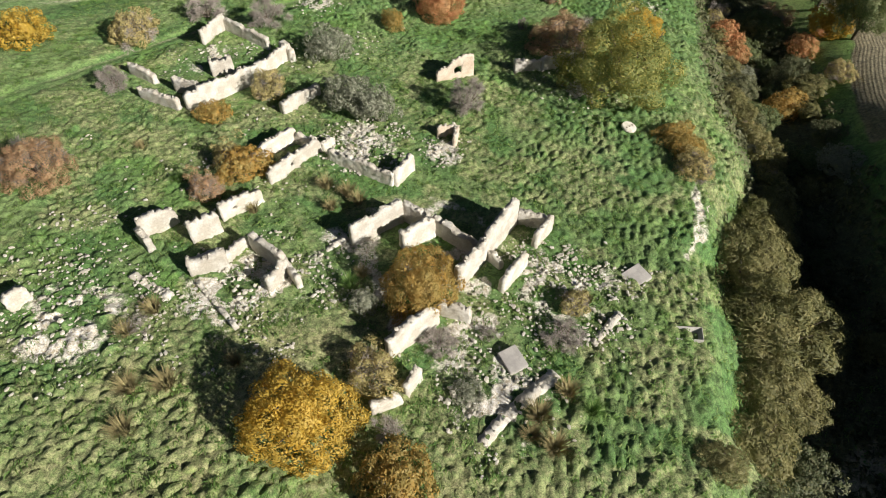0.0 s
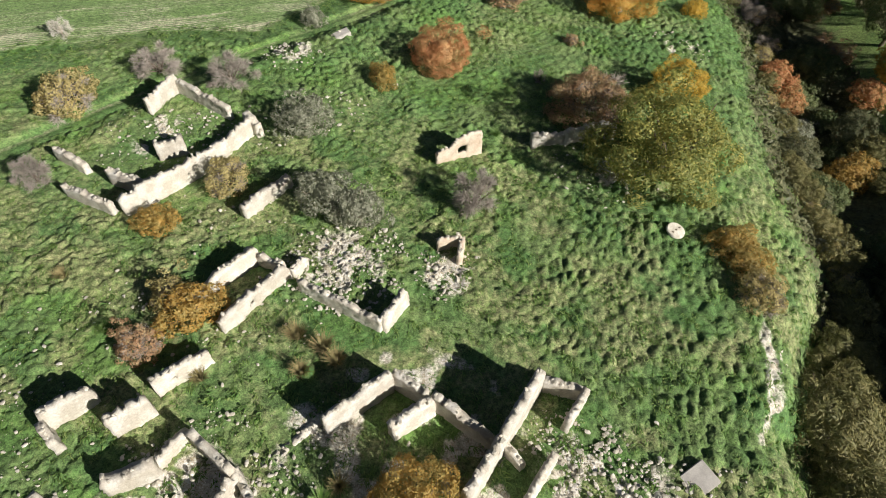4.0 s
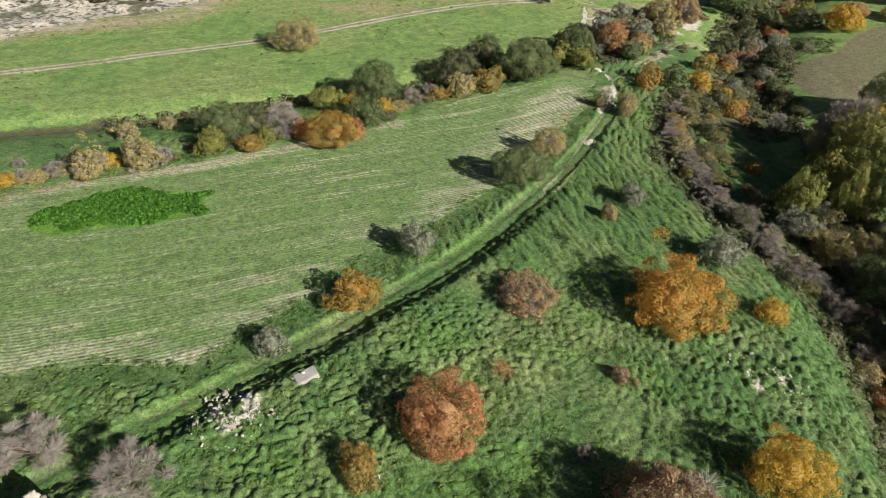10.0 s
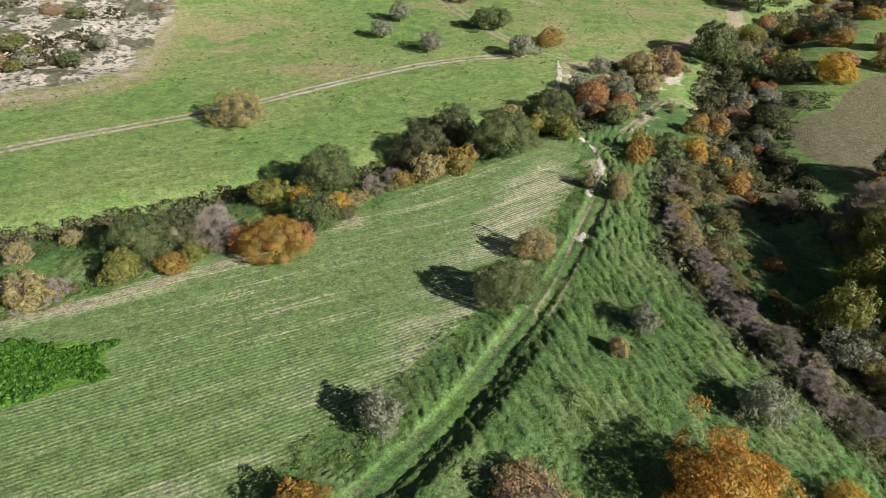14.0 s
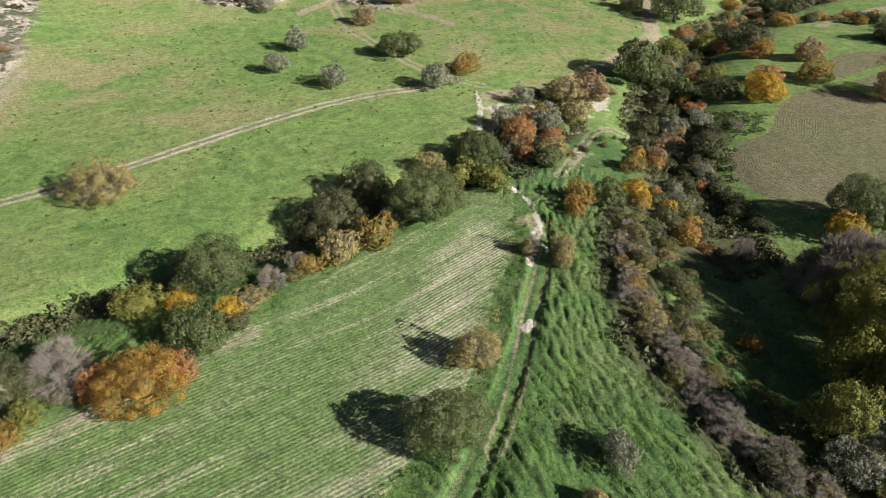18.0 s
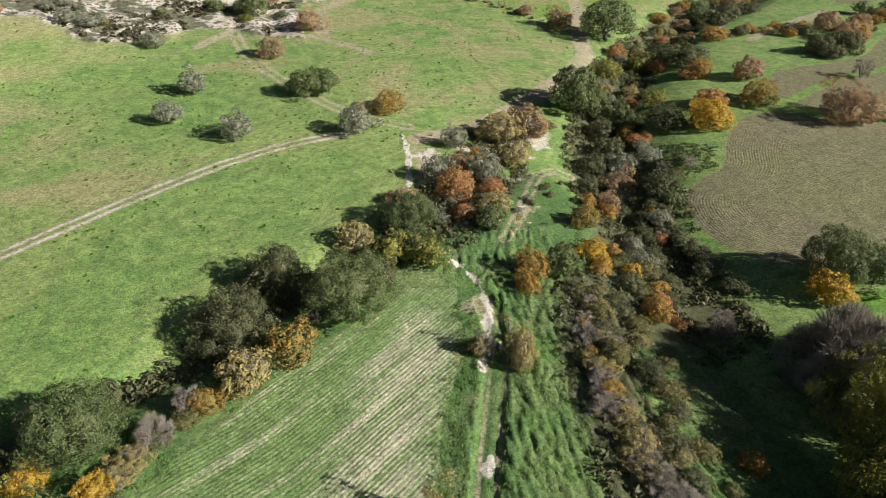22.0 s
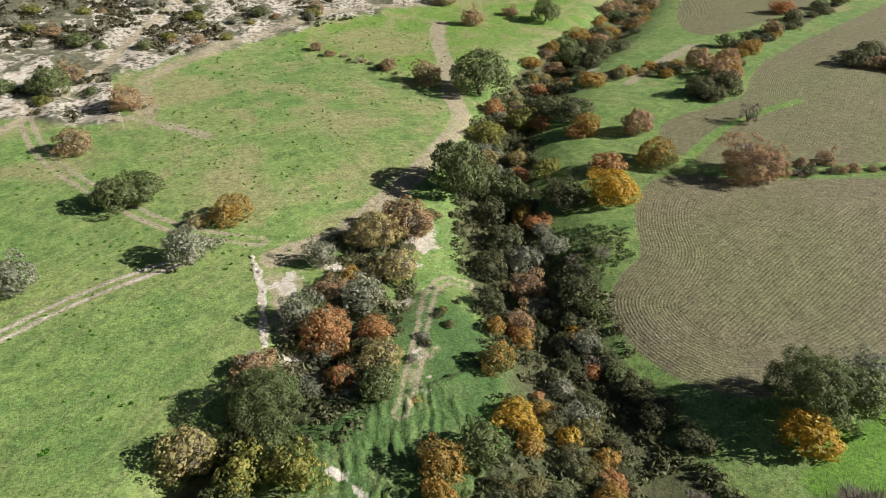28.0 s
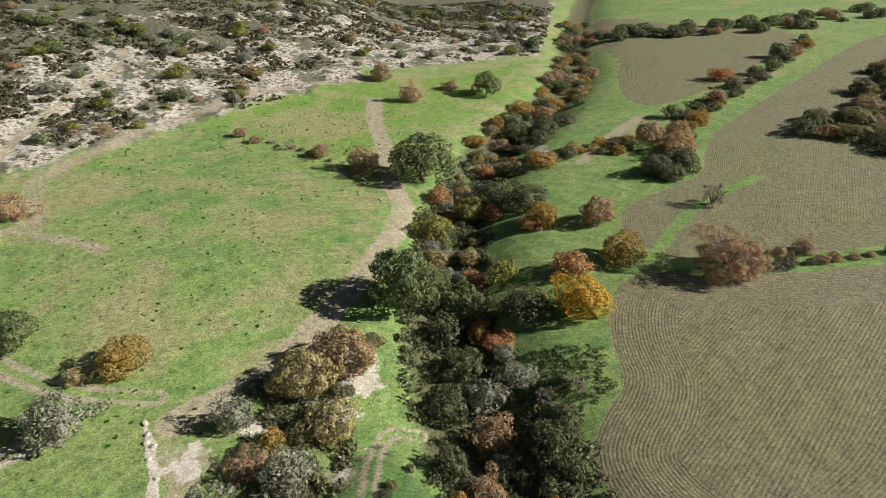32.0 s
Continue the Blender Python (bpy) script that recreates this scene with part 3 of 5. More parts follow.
def build_ground():
    xs = axis([(-2500, -700, 300), (-700, -260, 40), (-260, -110, 5), (-110, -54, 1.2), (-54, -42, 0.4), (-42, 36, 0.2), (36, 96, 0.7), (96, 190, 1.6), (190, 420, 6), (420, 900, 40), (900, 2500, 300)])
    ys = axis([(-2500, -600, 300), (-600, -120, 40), (-120, 0, 5), (0, 8, 1), (8, 150, 0.215), (150, 228, 0.45), (228, 330, 1.4), (330, 520, 6), (520, 1000, 40), (1000, 2500, 300)])
    X, Y = np.meshgrid(xs, ys)
    x, y = X.ravel(), Y.ravel()
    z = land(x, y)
    coarse = coarse_cover(x, y)
    wobble = (soft_noise(x / 3, y / 3, 11) - 0.5) * 2
    crop_d = within(CROP, x, y) + wobble * 0.6
    crop = smooth(-0.6, 0.6, crop_d)
    soil = np.zeros(len(x))
    row = side_of(GULLY, x, y)
    row_open, inner, sprout = np.zeros(len(x)), np.zeros(len(x)), np.zeros(len(x))
    for poly, slope, bloom in ((rounded(SOIL_A), 0.22, 0.5), (rounded(SOIL_B), 0.5, 0.75), (rounded(SOIL_C), 0.3, 0.9), (rounded(FIELD_SE), 1.2, 0.3)):
        d = within(poly, x, y)
        soil = np.maximum(soil, smooth(-0.5, 0.7, d + wobble * 0.35))
        plain = (y - x * slope) / math.hypot(1, slope)
        row = np.where(d > -3, d, row)
        row_open = np.where(d > -3, plain, row_open)
        sprout = np.where(d > -3, bloom, sprout)
        inner = np.maximum(inner, smooth(8.4, 9.6, d + wobble * 0.8))
    frayed, torn = rough_noise(x / 2.4, y / 2.4, 89) - 0.45, rough_noise(x / 1.6, y / 1.6, 87) - 0.36
    track = np.maximum.reduce([
        lines_mask(x, y, TRACK, 0.14, 0.4, 1.7) * 0.42,
        lines_mask(x, y, FAR_TRACK, 0.3, 0.45, 1.7) * 1.3,
        lines_mask(x, y, RUT, 0.08, 0.3, 1.6) * 0.75,
        lines_mask(x, y, CROSS_STRIP, 0.8, 1.6, 0, 1.0) * 0.9,
        lines_mask(x, y, WEST_MARGIN, 1.0, 2.6, 0, 1.6) * 0.8,
        lines_mask(x, y, CROP_MARGIN, 0.25, 0.8, 0, 0.6) * 0.75,
        lines_mask(x, y, HILL_TRACK, 0.3, 0.5, 2.0) * 0.95,
        lines_mask(x, y, VALLEY_TRACK, 0.9, 1.2, 1.7, 0.3) * 1.0,
        lines_mask(x, y, HILL_PATH, 0.9, 0.9),
        lines_mask(x, y, FIELD_MARGIN, 1.6, 2.6, 0, 1.0) * 0.72,
        lines_mask(x, y, LANE_EAST, 1.3, 1.0),
        lines_mask(x, y, RAVINE_LANE, 1.6, 1.2),
        lines_mask(x, y, CHALK_STRIP2, 0.7, 2.2, 0, 1.5) * 0.85,
        np.maximum.reduce([smooth(r * K * 1.3, r * K * 0.4, np.hypot(x - a * K, y - b * K) + frayed * 7) for a, b, r in CHALK_SPOTS]) * 0.6,
        lines_mask(x, y, STREAM_TRACK, 0.12, 0.5, 1.5, 0.2) * 0.9,
    ])
    chalk = np.maximum.reduce([
        lines_mask(x, y, CHALK_TRACK, 0.35, 1.2, 0, 0.9),
        lines_mask(x, y, CHALK_STRIP, 0.3, 0.5, 0, 0.3) * 0.9,
        lines_mask(x, y, FAR_TRACK, 0.16, 0.4, 1.7) * 0.75,
        lines_mask(x, y, CLIFF, 0.2, 0.7, 0, 0.7) * 0.75,
        lines_mask(x, y, RUT, 0.1, 0.6, 0, 0.6) * smooth(0.55, 0.75, soft_noise(x / 3, y / 3, 27)) * 0.9,
        np.maximum.reduce([smooth(r * K, r * K * 0.4, np.hypot(x - a * K, y - b * K) + torn * 8) for a, b, r in CHALK_SPOTS]) * 0.85,
        smooth(-1.5, 2.0, within(CHALK_BANK, x, y)) * 0.62 * smooth(0.35, 0.6, soft_noise(x / 4, y / 4, 21)),
        0.6 * smooth(-4, 4, within(ROCKY, x, y)) * smooth(0.4, 0.65, soft_noise(x / 3.5, y / 3.5, 23)),
        0.62 * smooth(9.5, 7, np.hypot(x + 4.5, y - 33)) * smooth(0.5, 0.75, soft_noise(x / 1.6, y / 1.6, 25)),
    ])
    gravel = np.maximum.reduce([smooth(r * K * 1.15, r * K * 0.4, np.hypot(x - a * K, y - b * K)) for a, b, r in RUBBLE])
    chalk = np.maximum(chalk, 0.72 * gravel * smooth(0.42, 0.56, rough_noise(x / 1.5, y / 1.5, 97)))
    hill = hill_side(x, y)
    scrub = smooth(-5, 5, hill + 9 * (rough_noise(x / 7, y / 7, 35) - 0.47)) * (0.62 + 0.5 * soft_noise(x / 14, y / 14, 31))
    scrub = np.clip(scrub, 0, 1) * np.where(hill > 90, 1 - 0.35 * soft_noise(x / 40, y / 40, 33), 1)
    dry = np.maximum.reduce([
        0.62 * crop * smooth(11, 1, crop_d) * smooth(150, 120, y) * smooth(-75, -60, x) * smooth(0.3, 0.6, rough_noise(x / 6, y / 3, 101)) * smooth(4, 9, dist_to(CROP_MARGIN, x, y)),
        lines_mask(x, y, WEST_MARGIN, 2.5, 8.0, 0, 2.0) * 0.9,
        lines_mask(x, y, CROP_MARGIN, 0.5, 2.2, 0, 1.0) * 0.8,
        0.8 * smooth(26, 6, np.hypot((x + 53) * 0.8, y - 219)) * smooth(0.3, 0.6, rough_noise(x / 9, y / 5, 49)),
        lines_mask(x, y, FIELD_MARGIN, 1.4, 3.4, 0, 1.2),
        lines_mask(x, y, VALLEY_TRACK, 0.6, 4.0, 0, 1.6) * 0.75,
        1.0 * smooth(-4, 4, 4 * (soft_noise(x / 6, y / 6, 47) - 0.5) + within(STUBBLE, x, y)),
        0.75 * smooth(0.5, 0.78, rough_noise(x / 26, y / 13, 41)) * smooth(2, 12, -side_of(GULLY, x, y)) * (0.25 + 0.75 * smooth(2, -5, side_of(FAR_TRACK, x, y))),
        0.62 * smooth(0.36, 0.7, rough_noise(x / 5, y / 5, 95)) * smooth(-3, 5, side_of(HILL_TRACK, x, y) * -1) * smooth(-4, -12, side_of(RAVINE, x, y)) * smooth(176, 192, y),
        0.32 * smooth(0.55, 0.75, rough_noise(x / 9, y / 9, 43)) * coarse,
        0.46 * smooth(84, 58, y) * smooth(0.38, 0.62, rough_noise(x / 3.5, y / 3.5, 103)) * coarse,
        0.95 * (1 - smooth(6, 28, np.hypot(x + 13, y - 13))) * rough_noise(x / 4, y / 4, 45),
    ])
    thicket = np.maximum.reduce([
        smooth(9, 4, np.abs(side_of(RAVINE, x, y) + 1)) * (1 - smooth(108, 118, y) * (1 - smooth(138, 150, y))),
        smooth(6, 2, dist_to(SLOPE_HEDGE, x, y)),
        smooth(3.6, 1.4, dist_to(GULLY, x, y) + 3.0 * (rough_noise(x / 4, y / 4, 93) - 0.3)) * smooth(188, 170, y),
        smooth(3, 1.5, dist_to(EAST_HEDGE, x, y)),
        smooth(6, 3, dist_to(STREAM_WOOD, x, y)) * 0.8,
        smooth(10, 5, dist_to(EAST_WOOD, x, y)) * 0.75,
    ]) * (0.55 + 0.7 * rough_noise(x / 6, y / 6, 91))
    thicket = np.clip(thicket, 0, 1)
    bright = smooth(-3, 3, within(BRIGHT_LOBE, x, y) + 3 * wobble) * 0.75
    soil = soil * smooth(0.7, 1.6, dist_to(FIELD_STRIP, x, y) + wobble * 0.3)
    lush = np.maximum(smooth(-1.5, 1.0, within(LUSH, x, y) + wobble), smooth(-1, 2, within(LUSH_EAST, x, y) + wobble * 1.5))
    near = (x > -56) & (x < 44) & (y > 6) & (y < 172)
    xn, yn = x[near], y[near]
    z[near] += tufts(xn, yn) * relief_share(xn, yn) * coarse[near] * smooth(4, 10, dist_to(GULLY, xn, yn)) * smooth(-0.5, -4, crop_d[near])
    z = z - 0.1 * lines_mask(x, y, TRACK, 0.22, 0.5, 1.7) + (soft_noise(x / 2.2, y / 2.2, 53) - 0.5) * 0.16
    z = z + scrub * (soft_noise(x / 5, y / 5, 55) - 0.4) * 1.6
    nx, ny = len(xs), len(ys)
    idx = np.arange(nx * ny).reshape(ny, nx)
    quads = np.stack([idx[:-1, :-1], idx[:-1, 1:], idx[1:, 1:], idx[1:, :-1]], -1).reshape(-1, 4)
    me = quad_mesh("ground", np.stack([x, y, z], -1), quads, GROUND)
    rank = np.maximum(coarse, 0.7 * (1 - smooth(0.9, 2.0, np.abs(side_of(TRACK, x, y) + 0.2))) * smooth(160, 150, y))
    for name, cols in (("cover_a", (rank, crop, soil, track)), ("cover_b", (chalk, scrub, np.maximum(lush, lines_mask(x, y, FIELD_STRIP, 1.0, 0.8) * 0.5), dry))):
        att = me.attributes.new(name, "FLOAT_COLOR", "POINT")
        att.data.foreach_set("color", np.stack(cols, -1).astype(np.float32).ravel())
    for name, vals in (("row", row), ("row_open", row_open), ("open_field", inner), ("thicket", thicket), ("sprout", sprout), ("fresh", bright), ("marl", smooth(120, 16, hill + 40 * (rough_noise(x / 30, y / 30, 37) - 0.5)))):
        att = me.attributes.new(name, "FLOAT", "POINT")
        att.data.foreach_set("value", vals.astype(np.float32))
    me.polygons.foreach_set("use_smooth", np.ones(len(quads), bool))
    return tagged(new("ground", me), "rough green grassland with fields, tracks and a ravine", "ground", kind="structure")


def quad_mesh(name, verts, quads, material):
    me = bpy.data.meshes.new(name)
    n = len(quads)
    me.vertices.add(len(verts))
    me.vertices.foreach_set("co", np.asarray(verts, np.float32).ravel())
    me.loops.add(n * 4)
    me.loops.foreach_set("vertex_index", np.asarray(quads, np.int32).ravel())
    me.polygons.add(n)
    me.polygons.foreach_set("loop_start", np.arange(0, n * 4, 4, dtype=np.int32))
    me.update(calc_edges=True)
    me.materials.append(material)
    return me


ground = build_ground()


def part(name, mesh, parent, label="", at=None):
    ob = new(name, mesh)
    ob.parent = parent
    if at is not None:
        ob.matrix_basis = at
    if label:
        ob["label"] = label
    return ob


def root(name, m):
    ob = new(name)
    ob.empty_display_size = 0.3
    ob.matrix_basis = m
    return ob


# ---- trees and bushes ----
TALL = 1.8  # height of the pattern crowns, whose radius is 1


def lobes_of(rng, many, low):
    """Boughs set unevenly round a dome on a short trunk: x, y, z and size."""
    c = []
    for i in range(many):
        a = i * 2.4 + rng.uniform(-0.5, 0.5)
        z = low + (0.84 - low) * ((i + rng.uniform(0.1, 0.9)) / many)
        wide = math.sqrt(max(0.03, 1 - (max(0.0, z - 0.36) / 0.56) ** 2)) * (1 - 0.5 * max(0.0, 0.3 - z))
        size = rng.uniform(0.2, 0.4)
        r = max(0.0, wide * rng.uniform(0.74, 1.1) - size * 0.75)
        c.append((r * math.cos(a), r * math.sin(a), z * TALL * rng.uniform(0.94, 1.06), size))
    c.append((0, 0, TALL * 0.45, 0.58))
    c.append((rng.uniform(-0.15, 0.15), rng.uniform(-0.15, 0.15), TALL * 0.66, 0.42))
    return np.array(c)


class Dome:
    """The uneven outline of a crown: an egg with swellings and hollows."""

    def __init__(self, rng, low, rough):
        self.way = rng.normal(size=(16, 3))
        self.way /= np.linalg.norm(self.way, axis=1)[:, None]
        self.much = rng.uniform(-0.2, 0.2, 16) * rough
        self.mid = (low + 0.34 * (1 - low)) * TALL
        self.up, self.down = TALL - self.mid, self.mid - low * TALL

    def out(self, d, scale=1.0):
        r = (1 + (self.much[None] * np.exp((d @ self.way.T - 1) / 0.13)).sum(1)) * scale
        r = r[:, None] if np.ndim(r) == 1 else r
        return d * r * np.stack([np.ones(len(d)), np.ones(len(d)), np.where(d[:, 2] > 0, self.up, self.down)], -1) + np.array([0, 0, self.mid])


def blades_from(pts, nrm, sizes, rng, stretch=1.35):
    """Leaf-shaped quads at points, facing the given ways."""
    n = len(pts)
    nrm = nrm / np.linalg.norm(nrm, axis=1)[:, None]
    t = np.cross(nrm, rng.normal(size=(n, 3)))
    t /= np.linalg.norm(t, axis=1)[:, None]
    b = np.cross(nrm, t)
    s = sizes[:, None]
    bend = nrm * s * 0.18
    v = np.stack([pts - t * s * stretch - bend, pts - b * s * 0.62 + bend, pts + t * s * stretch - bend, pts + b * s * 0.62 + bend], 1).reshape(-1, 3)
    return v, np.arange(n * 4).reshape(n, 4)


def leafy_crown(seed, n, leaf, low, material, rough=1.0, stretch=1.35, heart=True, ragged=1.0):
    """A crown of many small clumps of leaf set over a dome."""
    rng = np.random.default_rng(seed)
    dome = Dome(rng, low, rough)
    m = 30 if n < 1300 else 55 if n < 5000 else 100 if n < 20000 else 75
    i = np.arange(m)
    z = np.clip(-0.72 + 1.72 * (i + rng.random(m)) / m, -0.98, 0.995)
    a = i * 2.39996 + rng.uniform(-0.5, 0.5, m)
    d = np.stack([np.sqrt(1 - z * z) * np.cos(a), np.sqrt(1 - z * z) * np.sin(a), z], -1)
    size = rng.uniform(0.75, 1.5, m) * 1.6 / math.sqrt(m)
    lob = dome.out(d, 1 - 0.8 * size + rng.uniform(-0.2, 0.1, m) * ragged)
    deep = np.arange(0, m, 2)
    lob = np.concatenate([lob, dome.out(d[deep] + rng.normal(size=(len(deep), 3)) * 0.1, 0.74 - 0.5 * size[deep])])
    d, size, m = np.concatenate([d, d[deep]]), np.concatenate([size, size[deep] * 1.3]), m + len(deep)
    pts, nrm, have = [], [], 0
    core = (size * 0.74) ** 2
    while have < n:
        k = rng.choice(m, 4000, p=size ** 2 / (size ** 2).sum())
        e = rng.normal(size=(4000, 3)) + d[k] * 0.8
        e /= np.linalg.norm(e, axis=1)[:, None]
        p = lob[k] + e * (size[k] * (0.74 + 0.45 * rng.random(4000) ** 2))[:, None]
        gap = (p ** 2).sum(1)[:, None] + (lob ** 2).sum(1)[None] - 2 * p @ lob.T
        keep = (~(gap < core[None]).any(1) | (rng.random(4000) < 0.04)) & (p[:, 2] > 0.02)
        pts.append(p[keep])
        nrm.append(e[keep] + 0.28 * rng.normal(size=(keep.sum(), 3)))
        have += int(keep.sum())
    p, w = np.concatenate(pts)[:n], np.concatenate(nrm)[:n]
    v, q = blades_from(p, w, leaf * rng.uniform(0.5, 1.35, n), rng, stretch)
    if heart:
        rings, sides = 7, 12
        g = [(math.cos(b) * math.cos(c), math.cos(b) * math.sin(c), math.sin(b)) for b in np.linspace(-1.2, 1.57, rings) for c in np.arange(sides) * 6.2832 / sides]
        inner = dome.out(np.array(g), 0.45)
        inner[:, 2] = np.maximum(inner[:, 2], 0.05)
        f = [(r * sides + c, r * sides + (c + 1) % sides, (r + 1) * sides + (c + 1) % sides, (r + 1) * sides + c) for r in range(rings - 1) for c in range(sides)]
        q = np.concatenate([q, np.array(f) + len(v)])
        v = np.concatenate([v, inner])
    v[:, 2] /= TALL
    return quad_mesh("crown", v, q, material)


def twiggy_crown(seed, n, thick, material, low=0.1):
    """A leafless crown: fine twigs that fan out from the stems."""
    rng = np.random.default_rng(seed)
    lob = lobes_of(rng, 18, low)
    k = rng.choice(len(lob), n)
    d = rng.normal(size=(n, 3))
    d[:, 2] += 0.25
    d /= np.linalg.norm(d, axis=1)[:, None]
    start = lob[k, :3] * 0.92 + d * (lob[k, 3] * rng.uniform(0.05, 0.75, n))[:, None]
    way = d * 0.7 + start * np.array([0.5, 0.5, 0.35]) + rng.normal(size=(n, 3)) * 0.35
    way /= np.linalg.norm(way, axis=1)[:, None]
    end = start + way * (rng.uniform(0.07, 0.22, n))[:, None]
    wide = np.cross(way, rng.normal(size=(n, 3)))
    wide *= thick / np.linalg.norm(wide, axis=1)[:, None]
    v = np.stack([start - wide, start + wide, end + wide * 0.3, end - wide * 0.3], 1).reshape(-1, 3)
    v[:, 2] = np.maximum(v[:, 2], 0.02) / TALL
    return quad_mesh("bare_crown", v, np.arange(n * 4).reshape(n, 4), material)


def tube(points, radii, sides=6):
    """Rings along a bent stem, closed at the tip."""
    v, q = [], []
    for (x, y, z), r in zip(points, radii):
        for s in range(sides):
            a = 6.2832 * s / sides
            v.append((x + r * math.cos(a), y + r * math.sin(a), z))
    for i in range(len(points) - 1):
        for s in range(sides):
            t = (s + 1) % sides
            q.append((i * sides + s, i * sides + t, (i + 1) * sides + t, (i + 1) * sides + s))
    return v, q


def stems(seed, material, bushy, thick=0.07):
    """A tapered trunk that forks into limbs."""
    rng = np.random.default_rng(seed)
    verts, quads = [], []

    def add(points, radii):
        v, q = tube(points, radii)
        n = len(verts)
        quads.extend(tuple(12 + i % 6 if n and i < 2 else i + n for i in f) for f in q)
        verts.extend(v)

    fork = 0.1 if bushy else 0.3
    bend = rng.uniform(-0.06, 0.06, 2)
    add([(0, 0, -0.12), (bend[0] * 0.5, bend[1] * 0.5, fork * 0.5), (bend[0], bend[1], fork), (bend[0] * 2, bend[1] * 2, 1.0)], [thick * 1.35, thick, thick * 0.8, thick * 0.3])
    for i in range(8 if bushy else 6):
        a, r, z = rng.uniform(0, 6.28), rng.uniform(0.4, 0.8), rng.uniform(0.7, 1.45)
        x, y = r * math.cos(a), r * math.sin(a)
        add([(bend[0], bend[1], fork * 0.9), (x * 0.45, y * 0.45, fork + (z - fork) * 0.5), (x, y, z)], [thick * 0.55, thick * 0.38, thick * 0.1])
    v = np.array(verts)
    v[:, 2] /= TALL
    return quad_mesh("trunk", v, np.array(quads), material)


MADE = {}


def crown_of(kind, grade, pick):
    key = kind, grade, pick
    if key not in MADE:
        seed = 1000 + sum(ord(ch) for ch in kind) * 7 + grade * 101 + pick * 13
        if kind in "BW":
            n, thick = ((3000, 0.008), (6000, 0.006), (11000, 0.0042), (1100, 0.014), (2000, 0.01), (4000, 0.007))[grade]
            MADE[key] = twiggy_crown(seed, n, thick, TWIG if kind == "B" else DEAD)
        else:
            n, leaf = ((2300, 0.052), (5200, 0.036), (18000, 0.0198), (1000, 0.08), (1900, 0.06), (3400, 0.046), (30000, 0.0165))[grade]
            low = 0.2 if kind in "VGL" and grade % 3 or kind == "T" and grade == 5 else 0.03
            rough = 3.4 if grade == 6 else 2.2 if kind in "VLTK" else 1.5
            MADE[key] = leafy_crown(seed, n, leaf * (0.8 if kind == "M" else 1.0), low, LEAVES[kind], rough, 2.6 if kind == "M" else 1.35, grade != 6 and kind not in "TK", 3.0 if grade == 6 else 1.6 if kind in "VTKL" else 1.0)
    return MADE[key]


def trunk_of(kind, pick):
    key = "trunk", kind in "VWA", kind in "DMKTLB", pick
    if key not in MADE:
        MADE[key] = stems(50 + pick, PALE_BARK if kind in "VWA" else BARK, kind in "DMKTLB")
    return MADE[key]


KINDS = {
    "G": ("evergreen_oak", "dark green evergreen oak with a dense crown", "tree"),
    "D": ("bramble_bush", "dark green bramble bush in dense tangled leaf", "bush"),
    "V": ("olive_tree", "grey-green olive tree with a rounded silvery crown", "tree"),
    "T": ("thorn_shrub", "tan half-bare thorn shrub in late autumn", "bush"),
    "K": ("wild_pear", "russet-brown wild pear bush with sparse leaves", "bush"),
    "O": ("autumn_bush", "orange-brown bush in autumn leaf", "bush"),
    "A": ("autumn_oak", "large orange and gold oak standing in green grass", "tree"),
    "Y": ("golden_tree", "golden-yellow tree in full autumn colour", "tree"),
    "R": ("sumac_bush", "red-orange bush in autumn leaf", "bush"),
    "B": ("bare_shrub", "leafless grey shrub of fine twigs", "bush"),
    "W": ("dead_tree", "dead bleached tree with bare white limbs", "tree"),
    "L": ("willow_tree", "yellow-green tree with a loose spreading crown", "tree"),
    "X": ("mixed_autumn_tree", "tree with orange, yellow and green leaves", "tree"),
    "M": ("thicket_bush", "brown-green thicket bush on the ravine's slope", "bush"),
}
count = 0


def plant(x, y, r, h, kind, group):
    """One tree or bush of that radius and height, rooted at a place of the plan."""
    global count
    count += 1
    pick = count % 3
    name, label, category = KINDS[kind]
    x, y, r, h = x * K, y * K, r * K, h * K
    grade = (0 if r < 1.5 else 1 if r < 3.0 else 2) + (0 if y < 150 and x < 50 or r > 3.4 and y < 190 else 3)
    grade = 6 if r > 5.6 and kind == "L" else grade
    spin = (count * 137.5) % 360
    ob = root(name, pose(x, y, float(land(x, y)) - 0.05, 0, 0, spin) @ Matrix.Diagonal((r * (1.02 + 0.03 * (count % 5)), r * (0.88 + 0.04 * (count * 3 % 5)), h * (0.95 if kind in "GVALWB" else 0.86), 1)))
    size = "low " if h < 2.2 else "tall " if h > 6 else ""
    tagged(ob, size + label, category, group)
    part("trunk", trunk_of(kind, pick), ob)
    part("bare_crown" if kind in "BW" else "crown", crown_of(kind, grade, pick), ob)
    if kind == "B":
        return ob
    if kind in "TK":
        part("bare_crown", crown_of("B", 0 if grade < 3 else 3, pick), ob, "thin bare grey twigs")
    return ob



